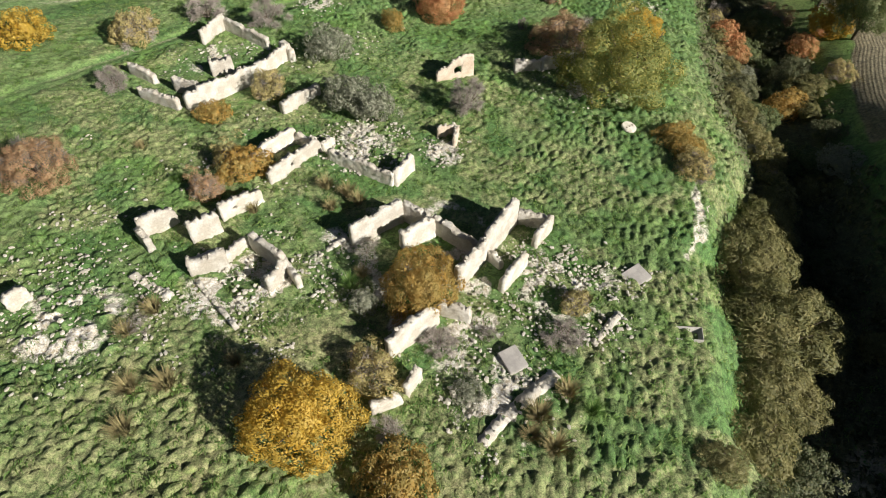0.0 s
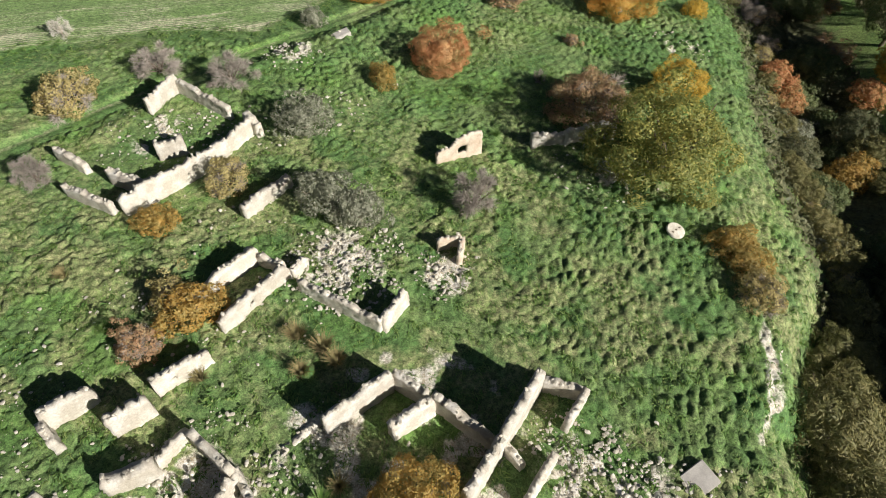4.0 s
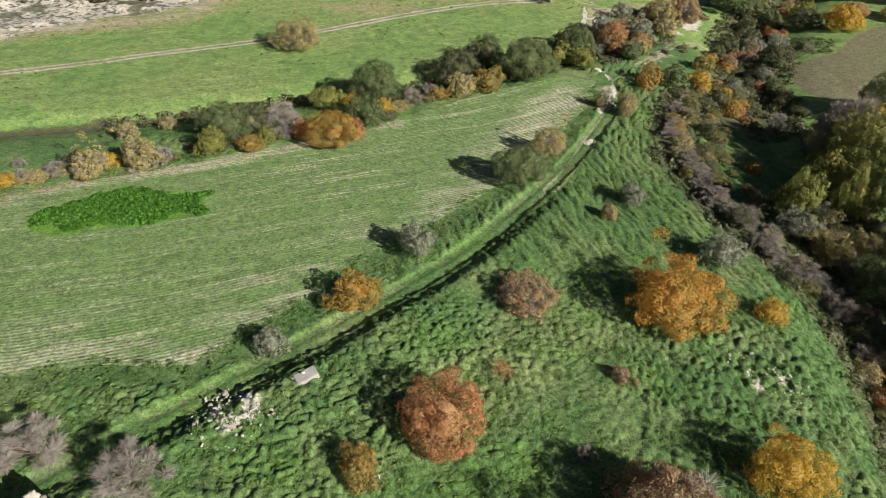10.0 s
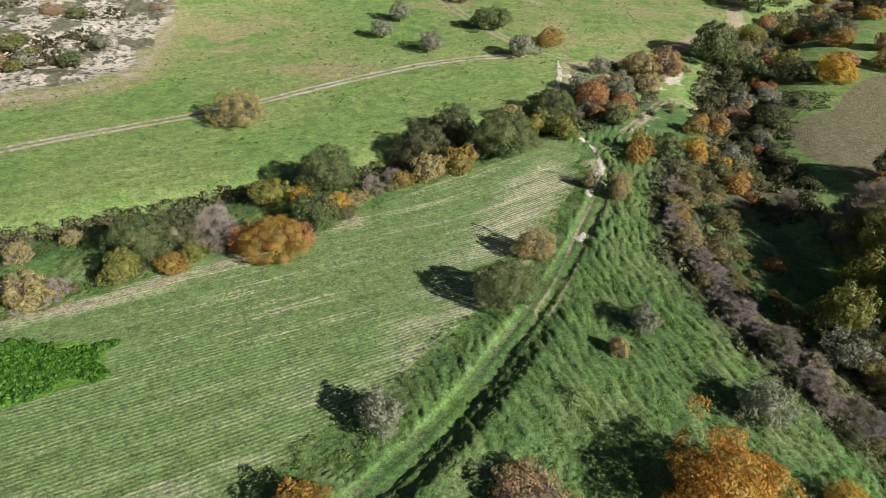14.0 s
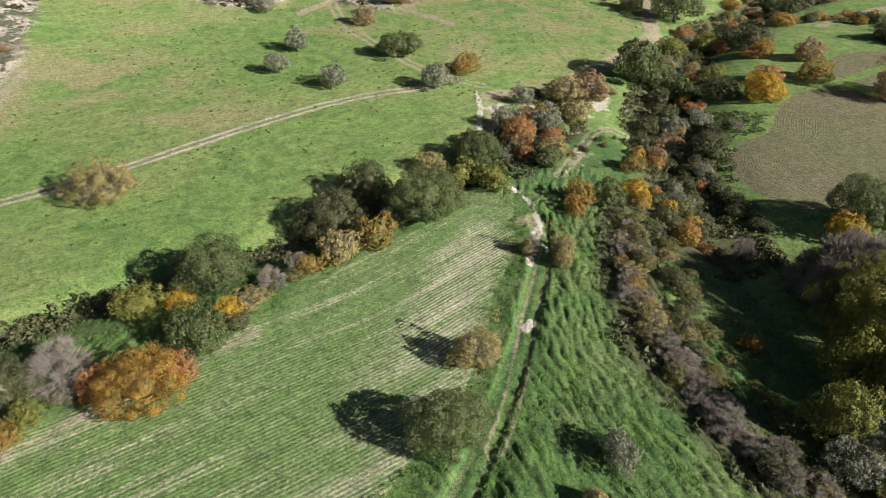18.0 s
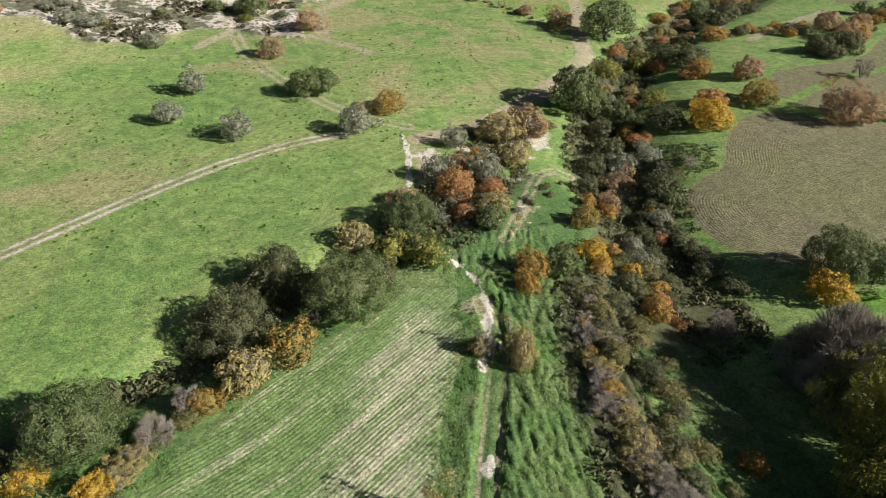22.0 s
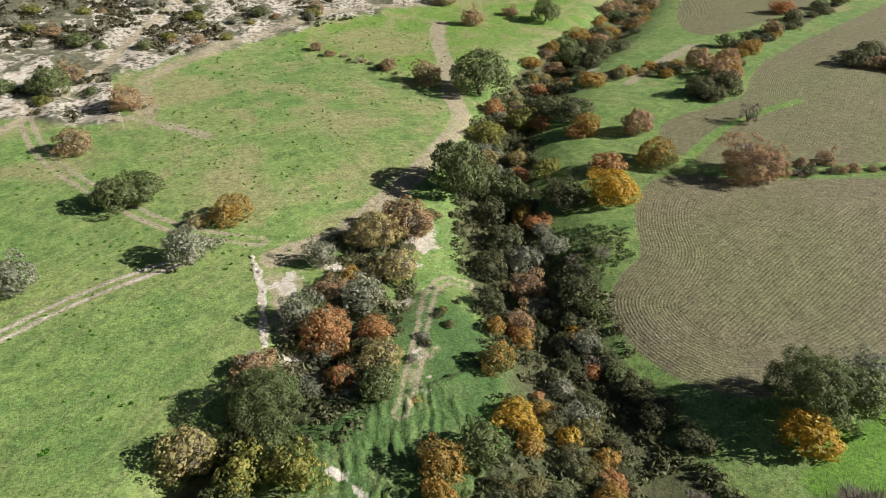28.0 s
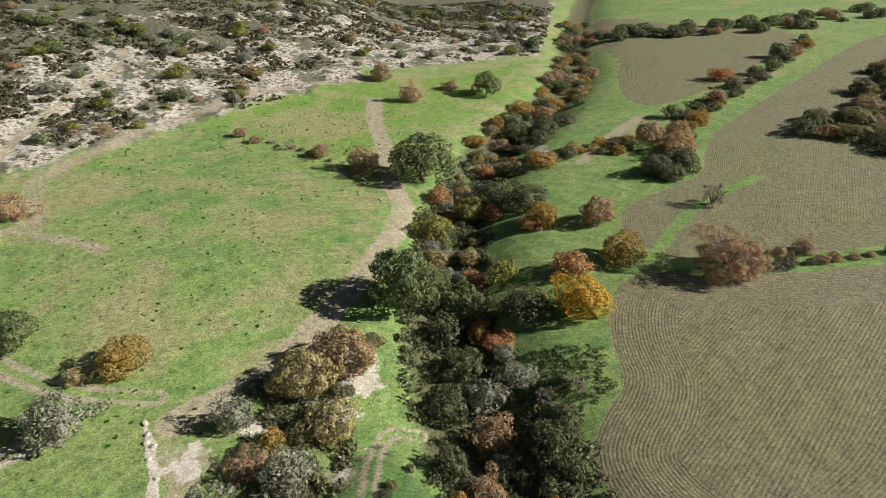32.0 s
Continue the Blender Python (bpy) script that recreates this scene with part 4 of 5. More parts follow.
for row in [(-35.2, 42.6, 1.85, 3.3, 'Y'), (-27.0, 44.0, 1.96, 3.1, 'T'), (-22.9, 48.9, 1.72, 2.4, 'B'), (-17.2, 47.5, 1.75, 2.8, 'B'), (-25.7, 36.8, 1.41, 2.2, 'B'), (-11.1, 43.0, 1.68, 3.0, 'V'), (-14.7, 37.6, 1.37, 2.2, 'T'), (-17.7, 33.9, 1.13, 1.6, 'O'), (-8.7, 36.3, 1.52, 3.0, 'V'), (-6.6, 35.3, 1.49, 3.0, 'V'), (-15.0, 28.9, 0.99, 2.0, 'T'), (-13.7, 28.0, 1.46, 2.6, 'O'), (-15.6, 26.1, 1.0, 1.8, 'K'), (-26.2, 26.9, 2.09, 2.9, 'K'), (-2.1, 19.3, 2.12, 3.4, 'O'), (-5.0, 18.4, 0.74, 1.2, 'V'), (-6.5, 11.2, 2.44, 4.6, 'Y'), (-4.1, 14.2, 1.28, 1.8, 'T'), (-2.3, 8.9, 1.64, 2.6, 'O'), (-0.3, 37.2, 1.76, 3.2, 'B')]:
    plant(*row, "trees among the ruins")
for row in [(11.9, 41.4, 4.2, 6.4, 'L'), (-31.7, 52.8, 0.97, 1.9, 'W'), (1.8, 63.0, 1.92, 2.0, 'K'), (11.9, 62.7, 3.15, 4.1, 'A'), (18.4, 63.3, 1.1, 1.8, 'Y'), (-3.1, 51.8, 2.3, 3.4, 'R'), (-7.1, 49.1, 1.13, 2.0, 'O'), (4.2, 50.9, 0.53, 1.3, 'B'), (7.7, 47.6, 2.5, 3.9, 'K'), (14.1, 50.4, 2.06, 3.3, 'Y'), (9.4, 74.6, 0.71, 1.8, 'T'), (11.9, 77.5, 1.28, 2.1, 'V'), (16.8, 69.5, 1.44, 2.4, 'V')]:
    plant(*row, "trees on the ridge")
for row in [(-1.1, 16.3, 1.02, 1.0, 'B'), (1.3, 17.1, 0.59, 0.7, 'B'), (5.1, 17.1, 1.18, 1.2, 'B'), (5.8, 19.3, 0.87, 1.4, 'T'), (-15.7, 16.0, 0.84, 0.8, 'B'), (-2.9, 11.4, 0.91, 0.7, 'B'), (7.1, 56.6, 0.66, 1.1, 'K'), (0.4, 13.7, 0.77, 0.8, 'V'), (14.4, 35.7, 1.32, 1.8, 'O'), (14.9, 34.2, 1.27, 1.8, 'O'), (15.0, 32.0, 1.4, 1.9, 'T'), (17.6, 25.4, 3.5, 4.9, 'M'), (17.2, 20.2, 3.7, 5.0, 'M'), (20.6, 22.6, 2.9, 4.2, 'M'), (16.0, 16.4, 2.5, 3.7, 'M'), (14.2, 12.8, 1.8, 2.3, 'M'), (16.6, 12.2, 1.7, 2.2, 'D'), (13.4, 9.8, 1.3, 1.7, 'D'), (20.0, 30.4, 2.3, 3.6, 'M'), (22.4, 34.0, 1.97, 3.0, 'M'), (22.6, 37.5, 1.6, 2.4, 'M'), (11.5, 11.2, 1.08, 1.3, 'M'), (22.6, 40.6, 1.26, 2.0, 'M'), (23.2, 39.0, 1.22, 1.9, 'M'), (22.4, 43.4, 1.15, 1.8, 'M'), (24.6, 65.8, 1.3, 2.2, 'B'), (24.9, 61.5, 1.3, 2.2, 'B')]:
    plant(*row, "thicket on the bank")
for row in [(24.6, 57.6, 1.71, 2.7, 'R'), (29.5, 58.6, 1.79, 3.2, 'G'), (29.1, 68.8, 2.38, 4.3, 'G'), (28.2, 72.7, 2.34, 4.2, 'T'), (32.5, 73.3, 2.1, 3.4, 'B'), (25.3, 75.2, 1.61, 2.6, 'V'), (27.9, 53.4, 1.16, 2.1, 'G'), (31.2, 61.6, 1.39, 2.2, 'K'), (29.5, 62.7, 1.42, 2.6, 'D'), (24.6, 51.1, 1.19, 1.9, 'D'), (25.6, 55.4, 1.4, 2.5, 'R'), (28.6, 59.9, 2.0, 3.6, 'G'), (34.0, 57.0, 2.0, 3.2, 'Y'), (31.5, 55.4, 1.48, 2.7, 'R'), (28.8, 50.8, 2.06, 3.7, 'D'), (27.7, 47.1, 1.73, 3.1, 'O'), (32.3, 49.4, 1.24, 2.2, 'T'), (28.0, 37.1, 1.47, 2.3, 'V')]:
    plant(*row, "ravine thicket")
for row in [(-34.5, 76.6, 1.52, 2.7, 'T'), (-33.8, 78.2, 0.95, 1.7, 'Y'), (-31.2, 78.6, 1.68, 3.0, 'T'), (-29.6, 79.6, 1.08, 1.9, 'B'), (-34.9, 84.0, 0.98, 1.8, 'T'), (-32.0, 86.8, 0.78, 1.6, 'T'), (-25.5, 84.7, 2.32, 4.2, 'G'), (-23.7, 86.6, 2.16, 3.5, 'D'), (-25.8, 81.6, 1.38, 2.8, 'L'), (-21.1, 88.3, 2.23, 3.1, 'B'), (-22.9, 83.1, 1.15, 1.8, 'O'), (-21.7, 84.3, 1.05, 1.9, 'L'), (-15.8, 86.1, 2.61, 3.6, 'X'), (-18.4, 86.9, 1.34, 2.1, 'R'), (-14.3, 87.3, 1.35, 2.2, 'R'), (-13.0, 90.3, 1.91, 3.4, 'G'), (-15.3, 95.4, 1.24, 2.0, 'Y'), (-11.6, 93.3, 1.07, 2.1, 'Y')]:
    plant(*row, "hedge along the gully")
for row in [(-18.1, 94.5, 1.63, 2.6, 'L'), (-12.9, 97.3, 2.66, 4.8, 'G'), (-16.2, 100.3, 1.34, 2.4, 'B'), (-8.8, 96.8, 1.41, 2.2, 'B'), (-7.1, 99.0, 1.04, 2.1, 'B'), (-6.0, 98.9, 1.22, 1.9, 'O'), (-4.3, 105.8, 2.98, 5.4, 'D'), (-3.3, 100.3, 1.61, 3.2, 'T'), (-0.2, 102.2, 1.74, 3.1, 'X'), (4.6, 106.4, 3.3, 5.2, 'G'), (-0.5, 111.1, 2.5, 4.5, 'D'), (11.8, 110.7, 1.49, 2.7, 'L'), (6.4, 115.6, 1.62, 2.9, 'T'), (8.8, 112.1, 1.55, 2.8, 'L'), (-2.1, 110.5, 1.75, 3.1, 'D'), (11.6, 117.0, 2.62, 4.7, 'G'), (12.0, 121.3, 1.46, 2.3, 'K')]:
    plant(*row, "hedge along the gully")
for row in [(2.5, 80.0, 2.1, 4.0, 'G'), (5.4, 86.6, 1.64, 3.1, 'T'), (-5.9, 68.4, 1.45, 2.6, 'V'), (-9.2, 62.2, 1.65, 2.5, 'X'), (-13.6, 57.3, 0.92, 1.7, 'V'), (-25.7, 113.1, 2.45, 4.4, 'T'), (-24.4, 115.5, 1.27, 2.0, 'K'), (15.3, 98.2, 1.08, 2.8, 'T'), (13.0, 99.4, 0.99, 2.4, 'B'), (12.6, 99.2, 0.61, 1.9, 'T'), (16.3, 99.5, 0.53, 1.6, 'T'), (14.9, 97.1, 0.79, 2.1, 'T')]:
    plant(*row, "trees beside the track")
# tall trees, several out of view, added to shade the ravine and clearing
for row in [(37.2, 91, 3.2, 7.0, 'B'), (34.9, 93, 2.0, 4.4, 'B'), (34.9, 86.8, 2.5, 6.6, 'L'), (32.6, 82.4, 2.5, 6.8, 'L'), (31, 78.4, 2.2, 6.2, 'L'), (38.2, 86.5, 2.8, 7.6, 'G'), (36, 82, 2.8, 7.6, 'G'), (33.6, 77.5, 2.6, 7.2, 'G'), (27.6, 76.6, 1.6, 3.0, 'V'), (25.8, 75.2, 1.4, 2.6, 'V'), (25.4, 86, 0.9, 1.6, 'X'), (35.5, 55, 2.3, 6.5, 'G'), (35.5, 57.5, 2.5, 7.4, 'L'), (34.8, 62, 2.4, 7.8, 'G'), (35.8, 66.5, 2.4, 7.2, 'D'), (34.9, 71, 2.4, 7.6, 'G')]:
    plant(*row, "trees beside the ploughed fields")
for row in [(17.8, 122.6, 2.19, 3.9, 'R'), (16.5, 125.2, 1.45, 2.6, 'V'), (22.4, 126.0, 1.72, 3.1, 'V'), (21.7, 121.5, 1.36, 2.4, 'R'), (20.6, 117.9, 1.59, 2.6, 'T'), (19.3, 115.3, 1.45, 2.3, 'G'), (22.8, 129.9, 0.88, 1.6, 'O'), (21.1, 132.8, 1.25, 2.5, 'V'), (31.2, 135.8, 2.9, 4.6, 'K'), (27.2, 134.8, 2.35, 3.8, 'T'), (27.0, 129.6, 1.94, 3.1, 'T'), (20.1, 107.4, 1.35, 3.0, 'O'), (19.0, 105.5, 1.11, 2.0, 'O'), (22.9, 107.2, 1.65, 2.8, 'G'), (17.2, 117.7, 1.08, 1.9, 'R'), (40.0, 126.6, 1.71, 2.7, 'V'), (36.6, 127.5, 1.55, 2.8, 'D'), (33.0, 122.0, 1.27, 2.3, 'D')]:
    plant(*row, "bushes by the stream")
for row in [(9.0, 180.2, 2.53, 3.8, 'K'), (2.4, 167.9, 2.12, 3.4, 'K'), (5.5, 151.0, 2.33, 3.5, 'G'), (7.8, 151.4, 2.36, 3.5, 'G'), (15.4, 143.9, 2.08, 3.1, 'O'), (11.9, 144.1, 1.03, 1.6, 'T'), (10.1, 138.1, 1.95, 3.5, 'V'), (-3.5, 139.6, 1.91, 2.9, 'V'), (-8.9, 155.2, 1.76, 3.2, 'V'), (-11.4, 146.1, 1.57, 3.0, 'V'), (-15.0, 173.9, 1.75, 2.4, 'V'), (0.1, 188.4, 2.69, 4.3, 'G'), (40.4, 142.1, 3.38, 6.8, 'G'), (44.0, 141.9, 2.28, 4.1, 'G'), (58.9, 166.9, 3.96, 7.1, 'G'), (52.8, 173.3, 2.5, 3.7, 'K'), (49.6, 181.2, 1.41, 2.5, 'K'), (46.2, 186.3, 0.83, 1.7, 'B')]:
    plant(*row, "trees of the meadow")
for row in [(28.5, 114.3, 1.36, 2.7, 'X'), (26.7, 109.0, 1.4, 2.0, 'Y'), (33.6, 118.1, 1.36, 2.2, 'K'), (38.0, 122.8, 1.84, 2.9, 'K'), (31.2, 118.4, 0.86, 1.7, 'O'), (29.1, 106.0, 0.84, 1.7, 'Y'), (27.9, 100.5, 1.3, 2.3, 'O'), (32.3, 97.8, 1.48, 2.7, 'B'), (35.2, 110.7, 0.7, 1.3, 'R'), (36.5, 113.2, 1.08, 1.9, 'V'), (39.9, 118.6, 1.81, 3.3, 'D'), (44.7, 134.0, 1.17, 2.3, 'O'), (42.9, 126.1, 1.43, 2.3, 'V'), (45.5, 121.9, 0.84, 1.5, 'B'), (53.4, 129.3, 2.58, 4.4, 'Y'), (57.5, 135.3, 1.97, 2.8, 'R'), (64.0, 133.8, 2.46, 3.4, 'X'), (68.5, 141.8, 2.29, 3.9, 'K')]:
    plant(*row, "bushes of the east bank")
for row in [(70.4, 125.5, 3.33, 5.0, 'K'), (83.4, 136.5, 1.83, 3.3, 'B'), (80.6, 123.0, 1.05, 1.7, 'K'), (77.6, 124.1, 0.77, 1.2, 'K'), (86.0, 147.5, 2.2, 3.5, 'D'), (90.6, 146.7, 2.21, 4.0, 'D'), (95.6, 152.1, 2.11, 3.4, 'K'), (44.8, 100.0, 2.59, 5.2, 'G'), (47.1, 98.2, 2.15, 3.9, 'G'), (42.4, 97.9, 1.98, 3.0, 'Y'), (37.2, 92.6, 2.71, 4.9, 'B'), (37.8, 90.3, 2.27, 3.6, 'B'), (34.8, 88.1, 1.97, 3.1, 'L'), (51.1, 99.3, 1.36, 2.2, 'V'), (34.1, 89.1, 2.67, 6.4, 'B'), (30.4, 82.2, 1.96, 5.9, 'L'), (25.8, 77.6, 1.73, 5.2, 'L'), (35.5, 90.5, 3.09, 8.0, 'B'), (31.5, 83.7, 1.83, 5.1, 'L'), (32.8, 80.1, 1.5, 3.6, 'K'), (28.7, 72.6, 1.79, 3.6, 'T'), (28.9, 69.0, 1.49, 3.6, 'D')]:
    plant(*row, "trees beside the ploughed fields")
for row in [(58.2, 161.6, 1.57, 2.5, 'R'), (61.0, 153.2, 1.48, 2.4, 'R'), (59.3, 155.9, 2.63, 3.7, 'L'), (52.5, 153.8, 2.12, 3.0, 'L'), (49.8, 142.1, 1.42, 2.3, 'R'), (46.4, 139.2, 1.75, 3.2, 'G'), (45.3, 134.6, 0.93, 1.9, 'O'), (51.8, 139.5, 1.66, 2.7, 'L'), (49.3, 133.0, 2.45, 3.4, 'D'), (63.3, 146.1, 2.08, 2.9, 'O'), (61.5, 146.2, 1.38, 1.9, 'R'), (64.8, 151.6, 2.94, 4.1, 'D'), (64.8, 158.2, 2.75, 3.9, 'D'), (42.4, 136.5, 1.92, 3.1, 'D'), (40.8, 131.4, 2.03, 3.3, 'D'), (37.4, 128.3, 1.42, 2.5, 'D'), (49.1, 148.6, 1.48, 2.4, 'T'), (52.7, 146.7, 1.32, 2.4, 'T')]:
    plant(*row, "bushes of the valley")
for row in [(41.9, 195.5, 1.01, 2.0, 'K'), (43.0, 191.5, 0.99, 1.4, 'K'), (76.9, 199.8, 1.88, 3.8, 'K'), (79.2, 215.3, 2.19, 4.4, 'K'), (93.7, 197.0, 3.05, 4.9, 'G'), (89.3, 203.5, 1.79, 2.1, 'K'), (96.8, 150.4, 1.48, 2.7, 'O'), (142.7, 176.0, 2.36, 3.3, 'R'), (173.7, 181.1, 2.12, 3.8, 'G'), (111.0, 164.3, 1.74, 2.4, 'G'), (97.6, 158.5, 2.31, 3.7, 'K'), (92.7, 158.7, 1.36, 1.9, 'O'), (76.7, 161.1, 1.92, 2.7, 'O')]:
    plant(*row, "bushes of the valley")

def scatter(rows, seed, group):
    """Bushes along lines: line, how many, half width, radius range, kinds."""
    rng = random.Random(seed)
    for line, n, wide, (r0, r1), kinds in rows:
        for i in range(n):
            t = (i + rng.random()) / n * (len(line) - 1)
            j = min(int(t), len(line) - 2)
            (ax, ay), (bx, by) = line[j], line[j + 1]
            u = t - j
            ln = math.hypot(bx - ax, by - ay)
            off = rng.uniform(-wide, wide)
            r = rng.uniform(r0, r1)
            plant(ax + (bx - ax) * u - (by - ay) / ln * off, ay + (by - ay) * u + (bx - ax) / ln * off, r, r * rng.uniform(0.95, 1.5), rng.choice(kinds), group)


scatter([
    ([(23, 18), (25, 34), (27, 48), (28.5, 60)], 34, 3.6, (1.0, 2.0), "DGDDGDMV"),
    ([(22.6, 36), (22.4, 44), (22.8, 50), (24.2, 57), (25.4, 64)], 16, 0.8, (0.7, 1.3), "MDTM"),
    ([(24.3, 67), (22, 72), (20.3, 77), (19.2, 82), (18.9, 86.5), (19.8, 93), (21.8, 99), (23.8, 104)], 64, 1.1, (0.7, 1.35), "BBBMBBBDBT"),
    ([(19.6, 95.5), (20.3, 90.5), (21, 87)], 7, 0.5, (0.6, 1.0), "OTO"),
    ([(22.5, 68), (22.5, 80), (22, 90), (26, 99)], 22, 1.3, (0.6, 1.3), "DMDMT"),
    ([(27, 60), (30, 70), (33, 78)], 22, 3.0, (0.9, 1.8), "DDGDK"),
    ([(26, 100), (30, 107), (34, 115), (37, 121)], 60, 3.3, (0.5, 1.2), "DDDVDMDODYDR"),
    ([(36, 101), (37, 106), (36, 111), (39, 118), (45, 124)], 40, 1.2, (0.5, 1.1), "DGDDBD"),
    ([(24, 104), (22, 100), (19, 93)], 8, 1.0, (0.5, 0.9), "MTO"),
], 5, "ravine thicket")
scatter([
    ([(-60, 71), (-36, 77.5), (-29, 81), (-22, 86), (-16, 89), (-10, 95), (-4, 101), (4, 107)], 48, 1.2, (0.5, 1.1), "DDBDMTB"),
    ([(-64, 64.5), (-50, 69.5), (-41, 74), (-35, 78)], 22, 0.8, (0.7, 1.4), "TTDTBYTK"),
    ([(3, 106), (12, 114)], 9, 1.2, (0.9, 1.6), "GDLG"),
    ([(16, 117), (20, 124), (24, 131)], 16, 2.2, (0.6, 1.2), "VDKDB"),
    ([(23, 114.5), (27, 121), (31, 127)], 12, 2.2, (0.3, 0.6), "BVDM"),
    ([(28, 133), (36, 139)], 8, 1.5, (0.6, 1.1), "KTDD"),
], 6, "hedge along the gully")
scatter([
    ([(42, 131), (47, 141), (56, 153), (66, 163), (78, 173)], 74, 3.8, (0.6, 1.4), "DGRTGDODVR"),
    ([(78, 173), (100, 184.5), (124, 202), (150, 228), (182, 262)], 76, 5.5, (1.2, 2.6), "DDGKDO"),
    ([(86, 146), (96, 152), (112, 161), (128, 166), (160, 175), (205, 190)], 44, 1.6, (1.0, 2.4), "DGKDDO"),
    ([(70, 125), (76, 122.5), (84, 119), (100, 112)], 18, 0.5, (0.5, 1.0), "DKB"),
    ([(120, 138), (150, 146), (190, 156)], 60, 7.0, (1.6, 2.8), "DDMDK"),
    ([(70, 168), (82, 160), (92, 160)], 20, 4.0, (0.8, 1.6), "DTKOD"),
    ([(160, 232), (190, 215), (230, 205), (300, 205)], 50, 7.0, (1.8, 3.0), "DDGK"),
    ([(42, 196), (47, 186), (52, 175)], 14, 0.5, (0.3, 0.7), "KBD"),
], 7, "bushes of the valley")


def hill_bushes():
    """Single round bushes over the scrub hillside."""
    rng = random.Random(9)
    made = 0
    while made < 420:
        u, v = rng.uniform(-75, 190), rng.uniform(125, 300)
        h = float(hill_side(u * K, v * K))
        if h < 3 or h > 140:
            continue
        r = rng.uniform(0.6, 1.9)
        plant(u, v, r, r * rng.uniform(1.0, 1.5), rng.choice("GLVGLKGV"), "bushes of the scrub hillside")
        made += 1


hill_bushes()


def blob_field(name, spots, leaves, leaf, material, seed, flat=0.6):
    """Many low leafy clumps in one mesh: spots are rows of x, y, radius."""
    rng = np.random.default_rng(seed)
    spots = np.asarray(spots)
    k = np.repeat(np.arange(len(spots)), leaves)
    n = len(k)
    d = rng.normal(size=(n, 3))
    d[:, 2] = np.abs(d[:, 2])
    d /= np.linalg.norm(d, axis=1)[:, None]
    rad = spots[k, 2] * rng.uniform(0.55, 1.05, n)
    base = np.stack([spots[:, 0], spots[:, 1], land(spots[:, 0], spots[:, 1]) + 0.02], -1)
    p = base[k] + d * rad[:, None] * np.array([1, 1, flat])
    v, q = blades_from(p, d + 0.6 * rng.normal(size=(n, 3)), leaf * spots[k, 2] * rng.uniform(0.6, 1.3, n), rng)
    return new(name, quad_mesh(name, v, q, material))


def scrub_spots():
    rng = np.random.default_rng(12)
    u, v = rng.uniform(-80, 190, 60000) * K, rng.uniform(118, 310, 60000) * K
    h = hill_side(u, v)
    keep = (h > 0.5) & (soft_noise(u / 9, v / 9, 61) > 0.3 + 0.3 * smooth(45, 12, h))
    u, v = u[keep][:24000], v[keep][:24000]
    return np.stack([u, v, rng.uniform(0.35, 1.0, len(u))], -1)


tagged(blob_field("dwarf_scrub", scrub_spots(), 11, 0.5, HEATH, 13), "grey-brown dwarf scrub scattered over a pale hillside", "scrub", kind="stuff")


def brush_spots():
    """Low bramble and dead stalks over the thickets' floor."""
    rng = np.random.default_rng(18)
    x, y = rng.uniform(-60, 130, 60000), rng.uniform(10, 260, 60000)
    near = np.minimum.reduce([np.abs(side_of(RAVINE, x, y) + 1) / 7.5, dist_to(SLOPE_HEDGE, x, y) / 4.5, np.where(y < 180, dist_to(GULLY, x, y), 99) / 2.6, dist_to(STREAM_WOOD, x, y) / 7, dist_to(EAST_WOOD, x, y) / 9])
    dark = (x > 32) & (x < 50) & (y > 116) & (y < 142) & (dist_to(EAST_WOOD, x, y) > 6)
    keep = (near < 1) & (soft_noise(x / 5, y / 5, 67) > 0.28) & ~dark
    x, y = x[keep][:3400], y[keep][:3400]
    return np.stack([x, y, rng.uniform(0.45, 1.15, len(x))], -1)


tagged(blob_field("bramble_floor", brush_spots(), 24, 0.24, LEAVES["D"], 19, 0.75), "low dark brambles and dead stalks on the ravine floor", "brambles", kind="stuff")


def meadow_spots():
    """Dark leafy specks over the open meadows."""
    rng = np.random.default_rng(24)
    x, y = rng.uniform(-110, 110, 9000), rng.uniform(130, 330, 9000)
    keep = (side_of(GULLY, x, y) < -4) & (hill_side(x, y) < -3) & (side_of(RAVINE, x, y) < -16) & (rough_noise(x / 20, y / 20, 69) > 0.5)
    x, y = x[keep][:1300], y[keep][:1300]
    return np.stack([x, y, rng.uniform(0.1, 0.28, len(x))], -1)


tagged(blob_field("meadow_weeds", meadow_spots(), 10, 0.6, WEED, 25, 0.5), "small dark weeds dotted over a green meadow", "weeds", kind="stuff")


def ruin_weeds():
    """Grey-green thistles and asphodel among the walls."""
    rng = np.random.default_rng(28)
    x, y = rng.uniform(-38, 14, 1500), rng.uniform(14, 62, 1500)
    keep = rough_noise(x / 7, y / 7, 77) > 0.52
    x, y = x[keep][:330], y[keep][:330]
    return np.stack([x, y, rng.uniform(0.3, 0.75, len(x))], -1)


tagged(blob_field("thistle_clumps", ruin_weeds(), 40, 0.17, BLADE, 29, 0.8), "grey-green thistle clumps among the ruined walls", "weeds", kind="stuff")


FIELD_BANK = scaled([(47.2, 128.6), (51.6, 125), (49, 121), (46.2, 119.3), (42.1, 118.6), (41, 121), (43.5, 128), (45, 134)])


def bank_spots():
    rng = np.random.default_rng(26)
    x, y = rng.uniform(58, 80, 3000), rng.uniform(174, 204, 3000)
    keep = within(FIELD_BANK, x, y) + 3 * (soft_noise(x / 3, y / 3, 75) - 0.5) > 0.5
    x, y = x[keep][:420], y[keep][:420]
    return np.stack([x, y, rng.uniform(0.2, 0.5, len(x))], -1)


